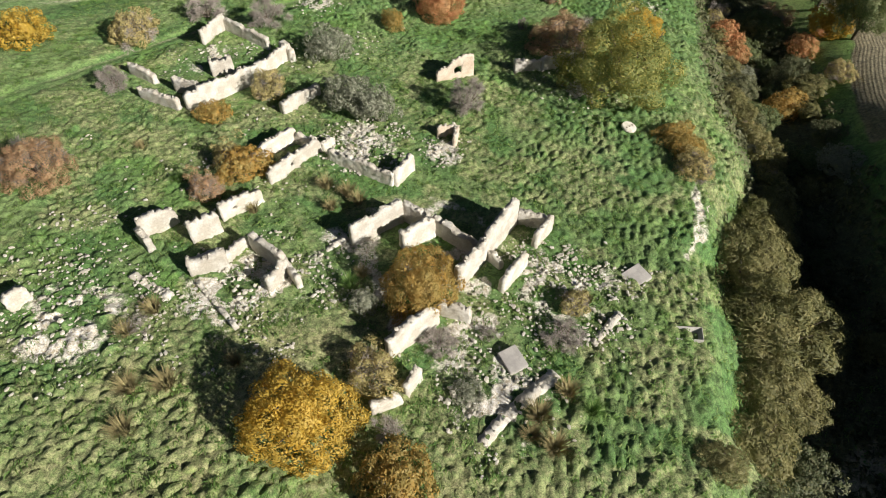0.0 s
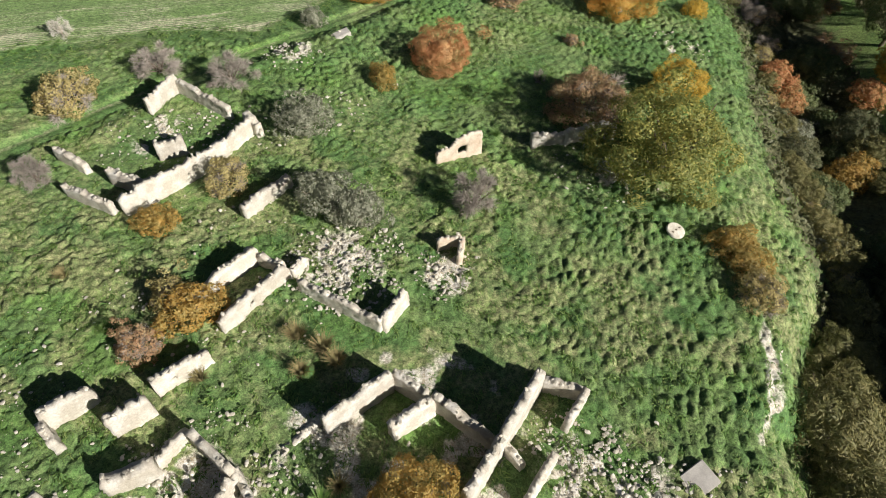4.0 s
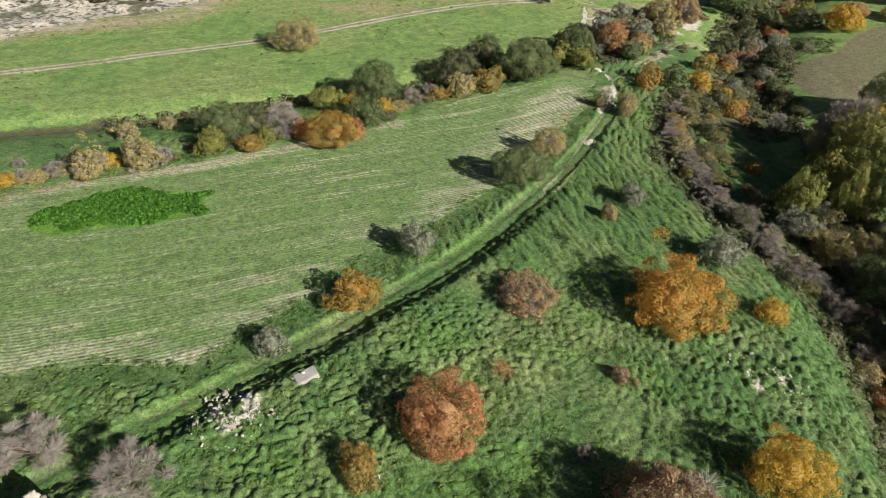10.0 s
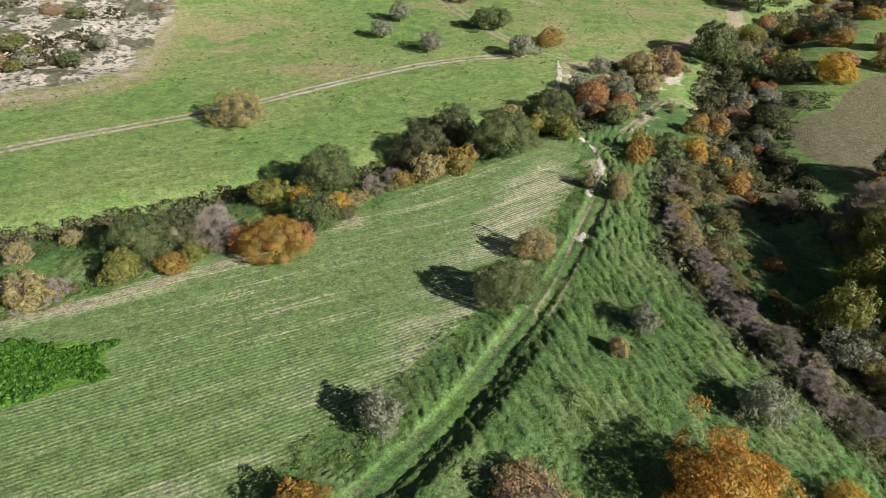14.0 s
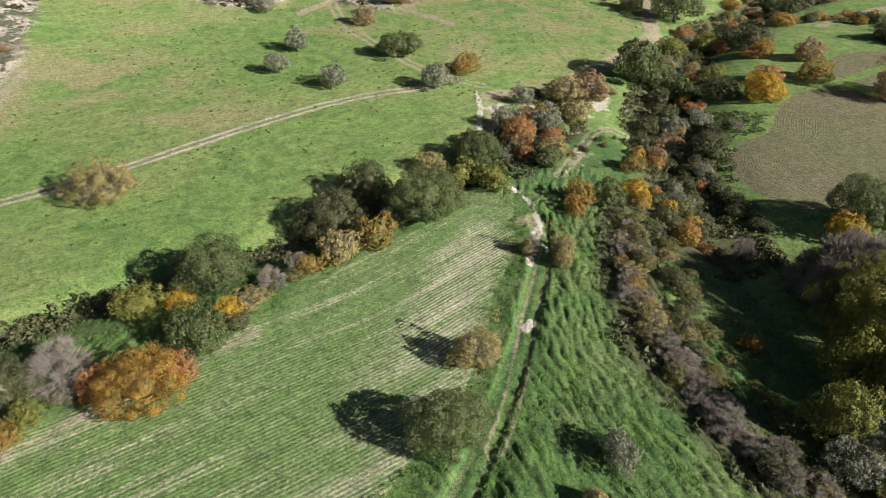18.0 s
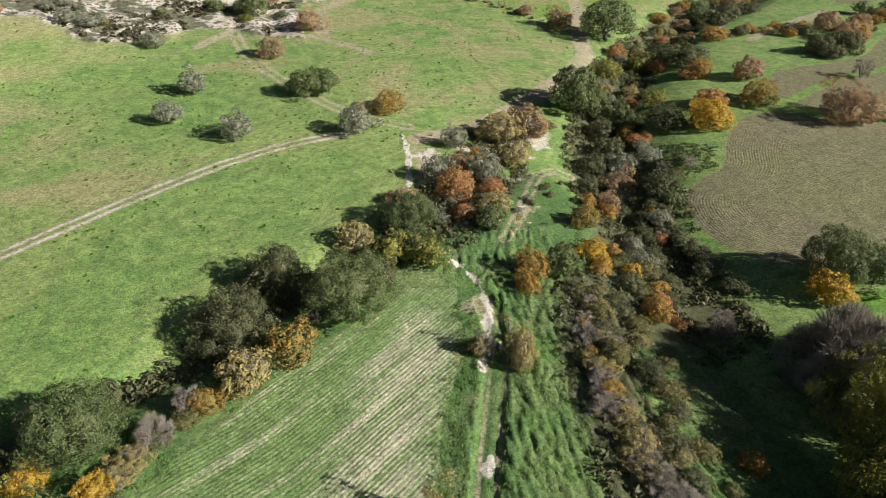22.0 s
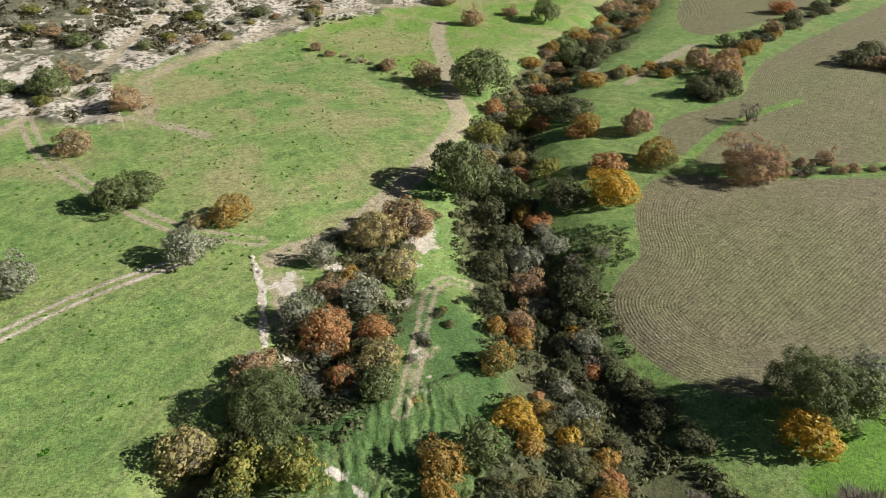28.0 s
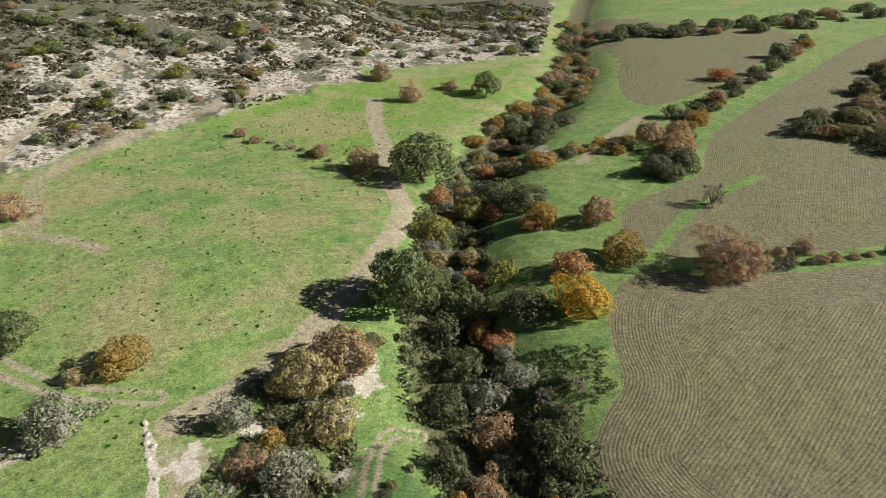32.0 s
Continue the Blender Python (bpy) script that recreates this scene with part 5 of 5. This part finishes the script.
# the dark leaf puts the shade of the bank into the weeds' colour
tagged(blob_field("bank_weeds", bank_spots(), 16, 0.26, LEAVES["G"], 27, 0.4), "green weeds on the bank below a ploughed field, darkened for its shade", "weeds", kind="stuff")


def weed_spots():
    rng = np.random.default_rng(14)
    x, y = rng.uniform(-58, -33, 3000), rng.uniform(99, 115, 3000)
    d = within(LUSH, x, y)
    keep = d + (soft_noise(x / 2.5, y / 2.5, 63) - 0.5) * 3 > 0.2
    return np.stack([x[keep], y[keep], rng.uniform(0.25, 0.6, keep.sum())], -1)


tagged(blob_field("broad_leaved_weeds", weed_spots(), 44, 0.24, WEED, 15, 0.7), "bright green patch of broad-leaved weeds in a sown field", "weeds", kind="stuff")


def grass_tufts():
    """Lodged grass: clumps of long blades that arch over and lie the way the wind combed them."""
    rng = np.random.default_rng(16)
    x, y = rng.uniform(-52, 40, 60000), rng.uniform(9, 158, 60000)
    keep = (coarse_cover(x, y) > 0.5) & (soft_noise(x / 5, y / 5, 65) > 0.22)
    x, y = x[keep][:15000], y[keep][:15000]
    n, per = len(x), 8
    k = np.repeat(np.arange(n), per)
    m = len(k)
    z = land(x, y) + tufts(x, y) * relief_share(x, y) - 0.04
    turn = 0.6 + 1.6 * soft_noise(x / 22, y / 22, 5) + 3.1416
    a = turn[k] + rng.normal(size=m) * 0.55
    off = rng.normal(size=(m, 2)) * 0.17
    start = np.stack([x[k] + off[:, 0], y[k] + off[:, 1], z[k]], -1)
    ln = rng.uniform(0.25, 0.5, m) * rng.uniform(0.6, 1.3, n)[k]
    way = np.stack([np.cos(a), np.sin(a), np.zeros(m)], -1)
    mid = start + way * (ln * 0.45)[:, None] + np.stack([np.zeros(m), np.zeros(m), ln * 0.36], -1)
    tip = start + way * ln[:, None] + np.stack([np.zeros(m), np.zeros(m), ln * 0.12], -1)
    wide = np.stack([-np.sin(a), np.cos(a), rng.normal(size=m) * 0.3], -1) * 0.034
    v = np.stack([start - wide, start + wide, mid + wide, mid - wide, tip + wide * 0.2, tip - wide * 0.2], 1).reshape(-1, 3)
    b = np.arange(m) * 6
    q = np.concatenate([np.stack([b, b + 1, b + 2, b + 3], -1), np.stack([b + 3, b + 2, b + 4, b + 5], -1)])
    return new("grass", quad_mesh("grass", v, q, BLADE))


tagged(grass_tufts(), "rank green grass in wind-combed tufts", "grass", kind="stuff")


# ---- ruined hamlet ----
def cell_wall(name, length, tall, thick, seed, material, hole=None, ragged=0.45, gable=False):
    """A rubble wall with a broken, wavering top edge; hole: start, sill, width, height of an opening."""
    rng = np.random.default_rng(seed)
    nx, nz = max(3, int(round(length / 0.22))), max(3, int(round((tall + 0.5) / 0.22)))
    step, low = length / nx, 0.5
    tops, drop = [], 0.0
    for i in range(nx + 1):
        drop = float(np.clip(drop + rng.normal() * 0.13, 0, max(0.2, ragged * tall)))
        bite = rng.uniform(0.15, 0.5) * ragged * tall if rng.random() < 0.06 else 0.0
        f = i / nx
        tops.append((tall - drop - bite) * (min(1.0, 0.56 + 0.72 * f) - 0.3 * max(0.0, f - 0.75) if gable else 1))
    tops[0] -= rng.uniform(0.1, 0.4) * ragged * tall
    tops[-1] -= rng.uniform(0.1, 0.5) * ragged * tall
    solid = np.ones((nx, nz), bool)
    if hole:
        a, s, w, h = (int(round(q / 0.22)) for q in hole)
        s += int(round(low / 0.22))
        solid[a : a + max(2, w), s : s + max(2, h)] = False
    ids, verts, quads = {}, [], []

    def vert(i, j, k):
        if (i, j, k) not in ids:
            ids[i, j, k] = len(verts)
            jit = rng.normal(size=3) * 0.028
            taper = 1 - 0.12 * j / nz
            verts.append((-length / 2 + i * step + jit[0], (k - 0.5) * thick * taper + jit[1], -low + (tops[i] + low) * j / nz + jit[2] * (2.2 if j == nz else 0.8)))
        return ids[i, j, k]

    def full(i, j):
        return 0 <= i < nx and 0 <= j < nz and solid[i, j]

    for i in range(nx):
        for j in range(nz):
            if not solid[i, j]:
                continue
            quads.append((vert(i, j, 0), vert(i + 1, j, 0), vert(i + 1, j + 1, 0), vert(i, j + 1, 0)))
            quads.append((vert(i + 1, j, 1), vert(i, j, 1), vert(i, j + 1, 1), vert(i + 1, j + 1, 1)))
            if not full(i, j + 1):
                quads.append((vert(i, j + 1, 0), vert(i + 1, j + 1, 0), vert(i + 1, j + 1, 1), vert(i, j + 1, 1)))
            if not full(i, j - 1):
                quads.append((vert(i, j, 1), vert(i + 1, j, 1), vert(i + 1, j, 0), vert(i, j, 0)))
            if not full(i - 1, j):
                quads.append((vert(i, j, 1), vert(i, j, 0), vert(i, j + 1, 0), vert(i, j + 1, 1)))
            if not full(i + 1, j):
                quads.append((vert(i + 1, j, 0), vert(i + 1, j, 1), vert(i + 1, j + 1, 1), vert(i + 1, j + 1, 0)))
    heights = [(-length / 2 + i * step, tops[i]) for i in range(1, nx)]
    return quad_mesh(name, np.array(verts), np.array(quads), material), heights


def stone_mesh(seed, material):
    """A broken stone: a box with split, pushed corners."""
    rng = np.random.default_rng(seed)
    bm = bmesh.new()
    bmesh.ops.create_icosphere(bm, subdivisions=1, radius=0.5)
    for v in bm.verts:
        p = v.co
        s = 0.5 / max(abs(p.x), abs(p.y), abs(p.z))
        v.co = p.lerp(p * s, 0.55) * float(rng.uniform(0.75, 1.15))
        v.co.z *= 0.72
    me = bpy.data.meshes.new("stone")
    bm.to_mesh(me)
    bm.free()
    me.materials.append(material)
    return me


STONES = [stone_mesh(70 + i, STONE) for i in range(7)]
dice = random.Random(21)


def ruin(name, label, rows, seed, holes=None, material=None):
    """One ruined house: its walls, each with loose stones along the broken top."""
    holes = holes or {}
    cx = sum(r[0] + r[2] for r in rows) / len(rows) / 2 * K
    cy = sum(r[1] + r[3] for r in rows) / len(rows) / 2 * K
    zc = float(land(cx, cy))
    ob = tagged(root(name, pose(cx, cy, zc)), label, "ruin", "ruined stone houses of the hamlet")
    for i, (ax, ay, bx, by, h, th) in enumerate(rows):
        ax, ay, bx, by = ax * K, ay * K, bx * K, by * K
        length = math.hypot(bx - ax, by - ay) + 0.15
        mx, my = (ax + bx) / 2, (ay + by) / 2
        zs = min(float(land(ax, ay)), float(land(bx, by)), float(land(mx, my)))
        rise = max(float(land(ax, ay)), float(land(bx, by))) - zs
        me, heights = cell_wall("wall", length, h * K + rise * 0.6, th * 1.05, seed * 31 + i, material or WALL, holes.get(i), 0.5 if h < 1 else 0.14 if material else 0.28, name == "ruined_gable")
        m = pose(mx - cx, my - cy, zs - zc, 0, 0, math.degrees(math.atan2(by - ay, bx - ax)))
        wall = part("wall", me, ob, "", m)
        for x, z in heights:
            if dice.random() < 0.55:
                s = dice.uniform(0.16, 0.34)
                part("stone", dice.choice(STONES), wall, "", pose(x, dice.uniform(-0.3, 0.3) * th, z + s * 0.05, dice.uniform(-15, 15), dice.uniform(-15, 15), dice.uniform(0, 360)) @ Matrix.Diagonal((s * dice.uniform(0.9, 1.5), s, s * 0.8, 1)))
    return ob



ruin("ruined_house", "roofless stone house with pale broken rubble walls", [(-21.4, 43.4, -20.4, 46.0, 1.5, 0.55), (-20.3, 45.9, -16.3, 43.7, 1.4, 0.55), (-19.6, 34.6, -16.4, 38.9, 1.7, 0.65), (-16.5, 39.0, -14.5, 42.6, 1.6, 0.65), (-23.4, 35.9, -20.2, 34.6, 1.1, 0.55), (-21.4, 37.2, -19.3, 36.5, 1.3, 0.6), (-25.3, 38.9, -23.1, 37.8, 1.1, 0.6), (-19.6, 39.7, -18.2, 40.4, 1.5, 1.0), (-15.0, 43.1, -14.0, 42.2, 1.4, 0.7)], 1, None, None)
ruin("ruined_wall", "short pale stub of rubble wall in grass", [(-13.1, 35.0, -11.2, 37.9, 1.2, 0.75)], 2, None, None)
ruin("ruined_house", "long roofless house with narrow rooms and small windows", [(-14.2, 28.7, -11.6, 32.0, 1.2, 0.65), (-12.1, 27.4, -9.8, 31.0, 1.3, 0.65), (-12.1, 32.1, -10.0, 31.2, 1.1, 0.5), (-14.0, 24.0, -12.2, 25.8, 1.3, 0.65), (-15.0, 22.0, -13.8, 23.1, 1.6, 0.7), (-17.8, 22.1, -16.4, 23.5, 1.6, 0.75), (-17.8, 21.9, -16.9, 21.1, 1.2, 0.55), (-9.5, 31.0, -9.1, 32.0, 1.0, 0.6), (-8.9, 30.2, -4.6, 28.1, 1.2, 0.5), (-4.5, 28.1, -3.6, 29.8, 1.4, 0.6)], 3, {1: (2.6, 1.0, 0.5, 0.6), 3: (1.1, 1.0, 0.5, 0.5)}, None)
ruin("ruined_house", "roofless house with three open rooms and white walls", [(-6.3, 22.7, -3.8, 25.0, 1.7, 0.55), (-3.7, 25.2, -2.1, 24.3, 1.5, 0.5), (-3.5, 22.7, -1.9, 24.0, 1.5, 0.7), (-1.8, 24.3, 0.7, 22.6, 1.4, 0.6), (-0.3, 20.0, 2.8, 25.4, 2.0, 0.65), (3.0, 25.5, 4.8, 25.2, 1.2, 0.5), (3.9, 23.5, 4.9, 25.1, 1.3, 0.5), (1.0, 22.7, 2.0, 21.7, 1.0, 0.5), (2.0, 20.0, 3.3, 22.1, 1.2, 0.55)], 4, None, None)
ruin("ruined_house", "collapsed house half filled with pale rubble", [(-14.3, 19.7, -12.6, 20.5, 1.3, 0.9), (-12.8, 20.7, -12.0, 22.2, 0.8, 0.6), (-11.6, 21.9, -9.5, 20.4, 1.4, 0.55), (-10.0, 18.9, -9.4, 20.4, 1.3, 0.6), (-9.5, 20.6, -8.5, 19.3, 0.9, 0.5), (-13.7, 19.0, -11.0, 16.4, 0.35, 0.4), (-8.8, 20.9, -6.7, 23.2, 0.35, 0.6)], 5, None, None)
ruin("ruined_house", "broken white walls of a house under a golden tree", [(-3.4, 15.4, -1.3, 17.7, 1.7, 0.65), (-1.2, 18.3, 0.4, 17.9, 1.1, 0.6), (-3.8, 12.4, -2.6, 13.0, 1.1, 0.6), (-2.4, 13.4, -1.9, 14.3, 1.1, 0.6)], 6, None, None)
ruin("ruined_gable", "standing ochre wall with one small square window", [(-2.7, 40.8, 0.0, 42.1, 2.1, 0.32)], 7, {0: (2.3, 1.3, 0.8, 0.8)}, BRICKY)
ruin("ruined_barn", "low pale barn wall under a spreading tree", [(3.3, 43.1, 5.6, 43.8, 1.3, 0.6), (5.5, 43.6, 7.7, 44.9, 1.5, 0.6), (7.8, 44.8, 8.8, 44.4, 1.5, 0.5)], 8, None, None)
ruin("ruined_oven", "small collapsed oven of stone and ochre brick", [(-2.2, 33.7, -1.0, 34.1, 1.0, 0.5), (-0.9, 34.0, -1.0, 32.7, 1.0, 0.5)], 9, None, BRICKY)
ruin("terrace_wall", "low tumbled dry-stone terrace wall", [(0.6, 10.6, 2.2, 12.7, 0.35, 0.9), (2.2, 12.7, 4.5, 15.0, 0.4, 1.0), (6.5, 17.0, 8.1, 18.9, 0.5, 0.6), (-17.2, 19.2, -14.8, 18.0, 0.4, 0.7), (-22.0, 16.4, -21.5, 17.3, 1.2, 0.7)], 10, None, None)

def heap(x, y, r, high, n, seed, label):
    """A heap of fallen stones, each a stone of its own."""
    rng = random.Random(seed)
    x, y = x * K, y * K
    z0 = float(land(x, y))
    ob = tagged(root("rubble_heap", pose(x, y, z0)), label, "rubble", "rubble heaps")
    for i in range(n):
        a, d = rng.uniform(0, 6.283), r * math.sqrt(rng.random())
        s = rng.uniform(0.14, 0.36) * (1.5 if i % 7 == 0 else 1)
        px, py = d * math.cos(a), d * math.sin(a)
        z = float(land(x + px, y + py)) + 0.12 - z0 + high * (1 - d / r) * rng.random()
        part("stone", rng.choice(STONES), ob, "", pose(px, py, z + s * 0.2, rng.uniform(-30, 30), rng.uniform(-30, 30), rng.uniform(0, 360)) @ Matrix.Diagonal((s * rng.uniform(0.9, 1.6), s, s * 0.8, 1)))
    return ob


def loose_stones():
    """Small fallen stones strewn about the walls, joined."""
    rng = np.random.default_rng(33)
    base = [np.array([v.co for v in m.vertices]) for m in STONES]
    tris = [np.array([list(p.vertices) for p in m.polygons]) for m in STONES]
    verts, faces, total = [], [], 0
    spots = []
    for cx, cy, r, n in STREWN:
        a, d = rng.uniform(0, 6.283, n), r * K * np.sqrt(rng.random(n))
        spots.extend(zip(cx * K + d * np.cos(a), cy * K + d * np.sin(a), 0.06 + 0.24 * rng.random(n) ** 2.4))
    spots = np.array(spots)
    spots = spots[rough_noise(spots[:, 0] / 3.2, spots[:, 1] / 3.2, 79) > 0.47]
    zs = land(spots[:, 0], spots[:, 1]) + tufts(spots[:, 0], spots[:, 1]) * relief_share(spots[:, 0], spots[:, 1]) * 0.85
    for (x, y, s), z in zip(spots, zs):
        k = rng.integers(len(base))
        a = rng.uniform(0, 6.283)
        c, n = math.cos(a), math.sin(a)
        b = base[k] * s * np.array([rng.uniform(0.9, 1.7), 1, 0.8])
        verts.append(np.stack([b[:, 0] * c - b[:, 1] * n + x, b[:, 0] * n + b[:, 1] * c + y, b[:, 2] + z + s * 0.3 + 0.1], -1))
        faces.append(tris[k] + total)
        total += len(b)
    me = bpy.data.meshes.new("loose_stones")
    me.from_pydata(np.concatenate(verts).tolist(), [], np.concatenate(faces).tolist())
    me.materials.append(STONE)
    return tagged(new("loose_stones", me), "pale limestone rubble strewn in grass about the walls", "stones", kind="stuff")


STREWN = [(-11.5, 18.5, 5, 900), (-9, 17.5, 4, 300), (-6, 20.5, 4, 200), (5.5, 20.8, 4.2, 750), (4.5, 23, 2.5, 160), (0.5, 16.5, 4, 400), (-7, 32.2, 3.4, 800), (-19, 16, 4.5, 500), (-22, 20, 4, 250), (-1.5, 32, 2, 150), (-20, 41, 4, 260), (-16, 40, 5, 160), (-9.5, 45, 2.2, 120), (-14, 52, 2.5, 160), (8, 41, 3.5, 180), (9, 19, 4, 180), (16, 57.5, 2.5, 120), (-17, 24, 6, 180), (-13, 30, 6, 160), (2, 13, 3.5, 260), (31, 136, 6, 300)]
loose_stones()
for x, y, r, hgt, n in [(-14.4, 52.4, 2.3, 1.2, 34), (-19.2, 16.1, 3.0, 0.9, 46), (-11.0, 54.6, 0.9, 0.9, 8), (-7.4, 32.3, 3.6, 0.5, 60), (-11.3, 19.5, 2.6, 0.8, 50), (-23.4, 20.2, 1.9, 0.6, 18), (-9.2, 46.0, 2.0, 0.5, 20), (5.6, 21.2, 3.6, 0.4, 60), (-6.2, 49.0, 0.9, 0.5, 9), (-1.6, 32.0, 2.0, 0.5, 26), (0.4, 13.6, 2.4, 0.5, 24), (-20.5, 42.5, 2.2, 0.4, 22), (3, 14, 2.0, 0.3, 18), (-25, 30.5, 1.0, 0.8, 8)]:
    heap(x, y, r, hgt, n, int(x * 10 + y * 100), "heap of fallen pale limestone among grass")


def slab(name, x, y, size, spin, label, hole=False):
    """A cast concrete block with worn edges and, on one, a square hatch."""
    bm = bmesh.new()
    w, d, h = size
    bmesh.ops.create_cube(bm, size=1.0, matrix=Matrix.Diagonal((w, d, h, 1)))
    bmesh.ops.bevel(bm, geom=bm.edges[:], offset=0.06, segments=2, affect="EDGES")
    if hole:
        top = max(bm.faces, key=lambda f: f.calc_center_median().z)
        inner = bmesh.ops.inset_region(bm, faces=[top], thickness=min(w, d) * 0.32, depth=0.0)
        for v in top.verts:
            v.co.z -= h * 0.6
    me = bpy.data.meshes.new(name)
    bm.to_mesh(me)
    bm.free()
    me.materials.append(CONCRETE)
    x, y = x * K, y * K
    ob = new(name, me)
    ob.matrix_basis = pose(x, y, float(land(x, y)) + h * 0.28, 4, -6, spin)
    return tagged(ob, label, "block")


slab("concrete_slab", 9.4, 21.7, (2.0, 1.7, 0.7), 35, "weathered grey concrete slab lying in grass")
slab("concrete_block", 2.5, 15.6, (1.5, 1.9, 0.8), 30, "tilted grey concrete block among bushes")
slab("well_cover", 11.5, 18.0, (2.0, 1.2, 0.7), -5, "grey concrete well cover with a dark hatch", True)
slab("stone_block", -10.8, 54.6, (1.9, 1.1, 0.9), 35, "pale squared block at the foot of the track bank")


def well_ring(x, y):
    """A white disc lying in the grass, with three small holes drawn as caps."""
    bm = bmesh.new()
    ring = bmesh.ops.create_cone(bm, cap_ends=True, segments=28, radius1=0.85, radius2=0.8, depth=0.22)
    bmesh.ops.bevel(bm, geom=[e for e in bm.edges if abs(e.verts[0].co.z - e.verts[1].co.z) < 1e-4], offset=0.04, segments=2, affect="EDGES")
    me = bpy.data.meshes.new("disc")
    bm.to_mesh(me)
    bm.free()
    me.materials.append(STONE)
    x, y = x * K, y * K
    ob = tagged(root("stone_disc", pose(x, y, float(land(x, y)) + 0.55, 6, 8, 20)), "round white stone disc lying in rank grass", "disc")
    part("disc", me, ob)
    bm = bmesh.new()
    bmesh.ops.create_cone(bm, cap_ends=True, segments=12, radius1=0.1, radius2=0.1, depth=0.03)
    pm = bpy.data.meshes.new("socket")
    bm.to_mesh(pm)
    bm.free()
    pm.materials.append(BARK)
    # flat dark caps stand in for the shade inside the holes
    for a, r in ((0, 0.0), (20, 0.45), (200, 0.45)):
        part("socket", pm, ob, "flat dark cap standing in for a shaded hole", pose(r * math.cos(radians(a)), r * math.sin(radians(a)), 0.108))


well_ring(11.3, 36.2)


def tussock_mesh(seed, n, material):
    rng = np.random.default_rng(seed)
    a, r = rng.uniform(0, 6.283, n), 0.12 * np.sqrt(rng.random(n))
    start = np.stack([r * np.cos(a), r * np.sin(a), np.full(n, -0.05)], -1)
    out = rng.uniform(0.2, 0.75, n)
    tip = np.stack([out * np.cos(a), out * np.sin(a), rng.uniform(0.5, 1.1, n)], -1)
    mid = (start + tip) / 2 + np.array([0, 0, 0.18])
    wide = np.stack([-np.sin(a), np.cos(a), np.zeros(n)], -1) * 0.011
    v = np.stack([start - wide, start + wide, mid + wide, mid - wide, mid - wide, mid + wide, tip + wide * 0.2, tip - wide * 0.2], 1).reshape(-1, 3)
    return quad_mesh("blades", v, np.arange(n * 8).reshape(n * 2, 4), material)


TUSSOCKS = [tussock_mesh(90, 240, STRAW), tussock_mesh(91, 240, STRAW), tussock_mesh(92, 260, BLADE)]
for i, (x, y, s) in enumerate([(-14.6, 12.6, 1.3), (-13.0, 12.9, 1.4), (-14.0, 10.6, 1.3), (-10.4, 14.3, 1.0), (-8.6, 27.4, 1.2), (-7.2, 26.8, 1.3), (-6.5, 26.2, 1.2), (-8.0, 25.5, 1.0), (3.6, 12.6, 1.4), (4.2, 11.2, 1.3), (3.2, 11.7, 1.0), (-6.0, 19.6, 1.1), (-5.4, 20.4, 0.9), (6.2, 19.4, 1.2), (1.0, 44.0, 0.8), (-16.0, 15.5, 1.1), (-15.2, 17.0, 1.2), (-17.6, 27.0, 0.9), (-21.0, 30.0, 0.9), (5.0, 14.0, 1.2), (6.0, 13.1, 1.1), (-12.4, 24.8, 0.9)]):
    x, y = x * K, y * K
    ob = new("grass_tussock", TUSSOCKS[i % 3 if i > 8 else i % 2])
    ob.matrix_basis = pose(x, y, float(land(x, y)) + 0.05, 0, 0, i * 77) @ Matrix.Diagonal((s * 1.3, s * 1.3, s * 1.15, 1))
    tagged(ob, "dry straw-coloured grass tussock on rough ground" if i % 3 < 2 or i <= 8 else "long green grass tussock on rough ground", "grass", "grass tussocks")


def stone_ledge(line, seed, label, wide=0.14, every=0.42):
    """A low ledge of pale rock, stone by stone."""
    rng = random.Random(seed)
    x0, y0 = line[0]
    z0 = float(land(x0, y0))
    ob = tagged(root("stone_ledge", pose(x0, y0, z0)), label, "stones")
    for (ax, ay), (bx, by) in zip(line, line[1:]):
        n = max(2, int(math.hypot(bx - ax, by - ay) / every))
        for i in range(n):
            u = (i + rng.random()) / n
            x, y = ax + (bx - ax) * u + rng.gauss(0, wide), ay + (by - ay) * u
            s = rng.uniform(0.3, 0.7)
            part("stone", rng.choice(STONES), ob, "", pose(x - x0, y - y0, float(land(x, y)) - z0 + s * 0.15, rng.uniform(-15, 15), rng.uniform(-15, 15), rng.uniform(0, 360)) @ Matrix.Diagonal((s * rng.uniform(0.9, 1.5), s, s * 0.75, 1)))
    return ob


stone_ledge(CHALK_STRIP, 41, "low ledge of white stones edging the green meadow", 0.3, 1.0)
stone_ledge(CLIFF, 43, "crumbling pale limestone ledge above the ravine thicket", 0.5, 1.1)
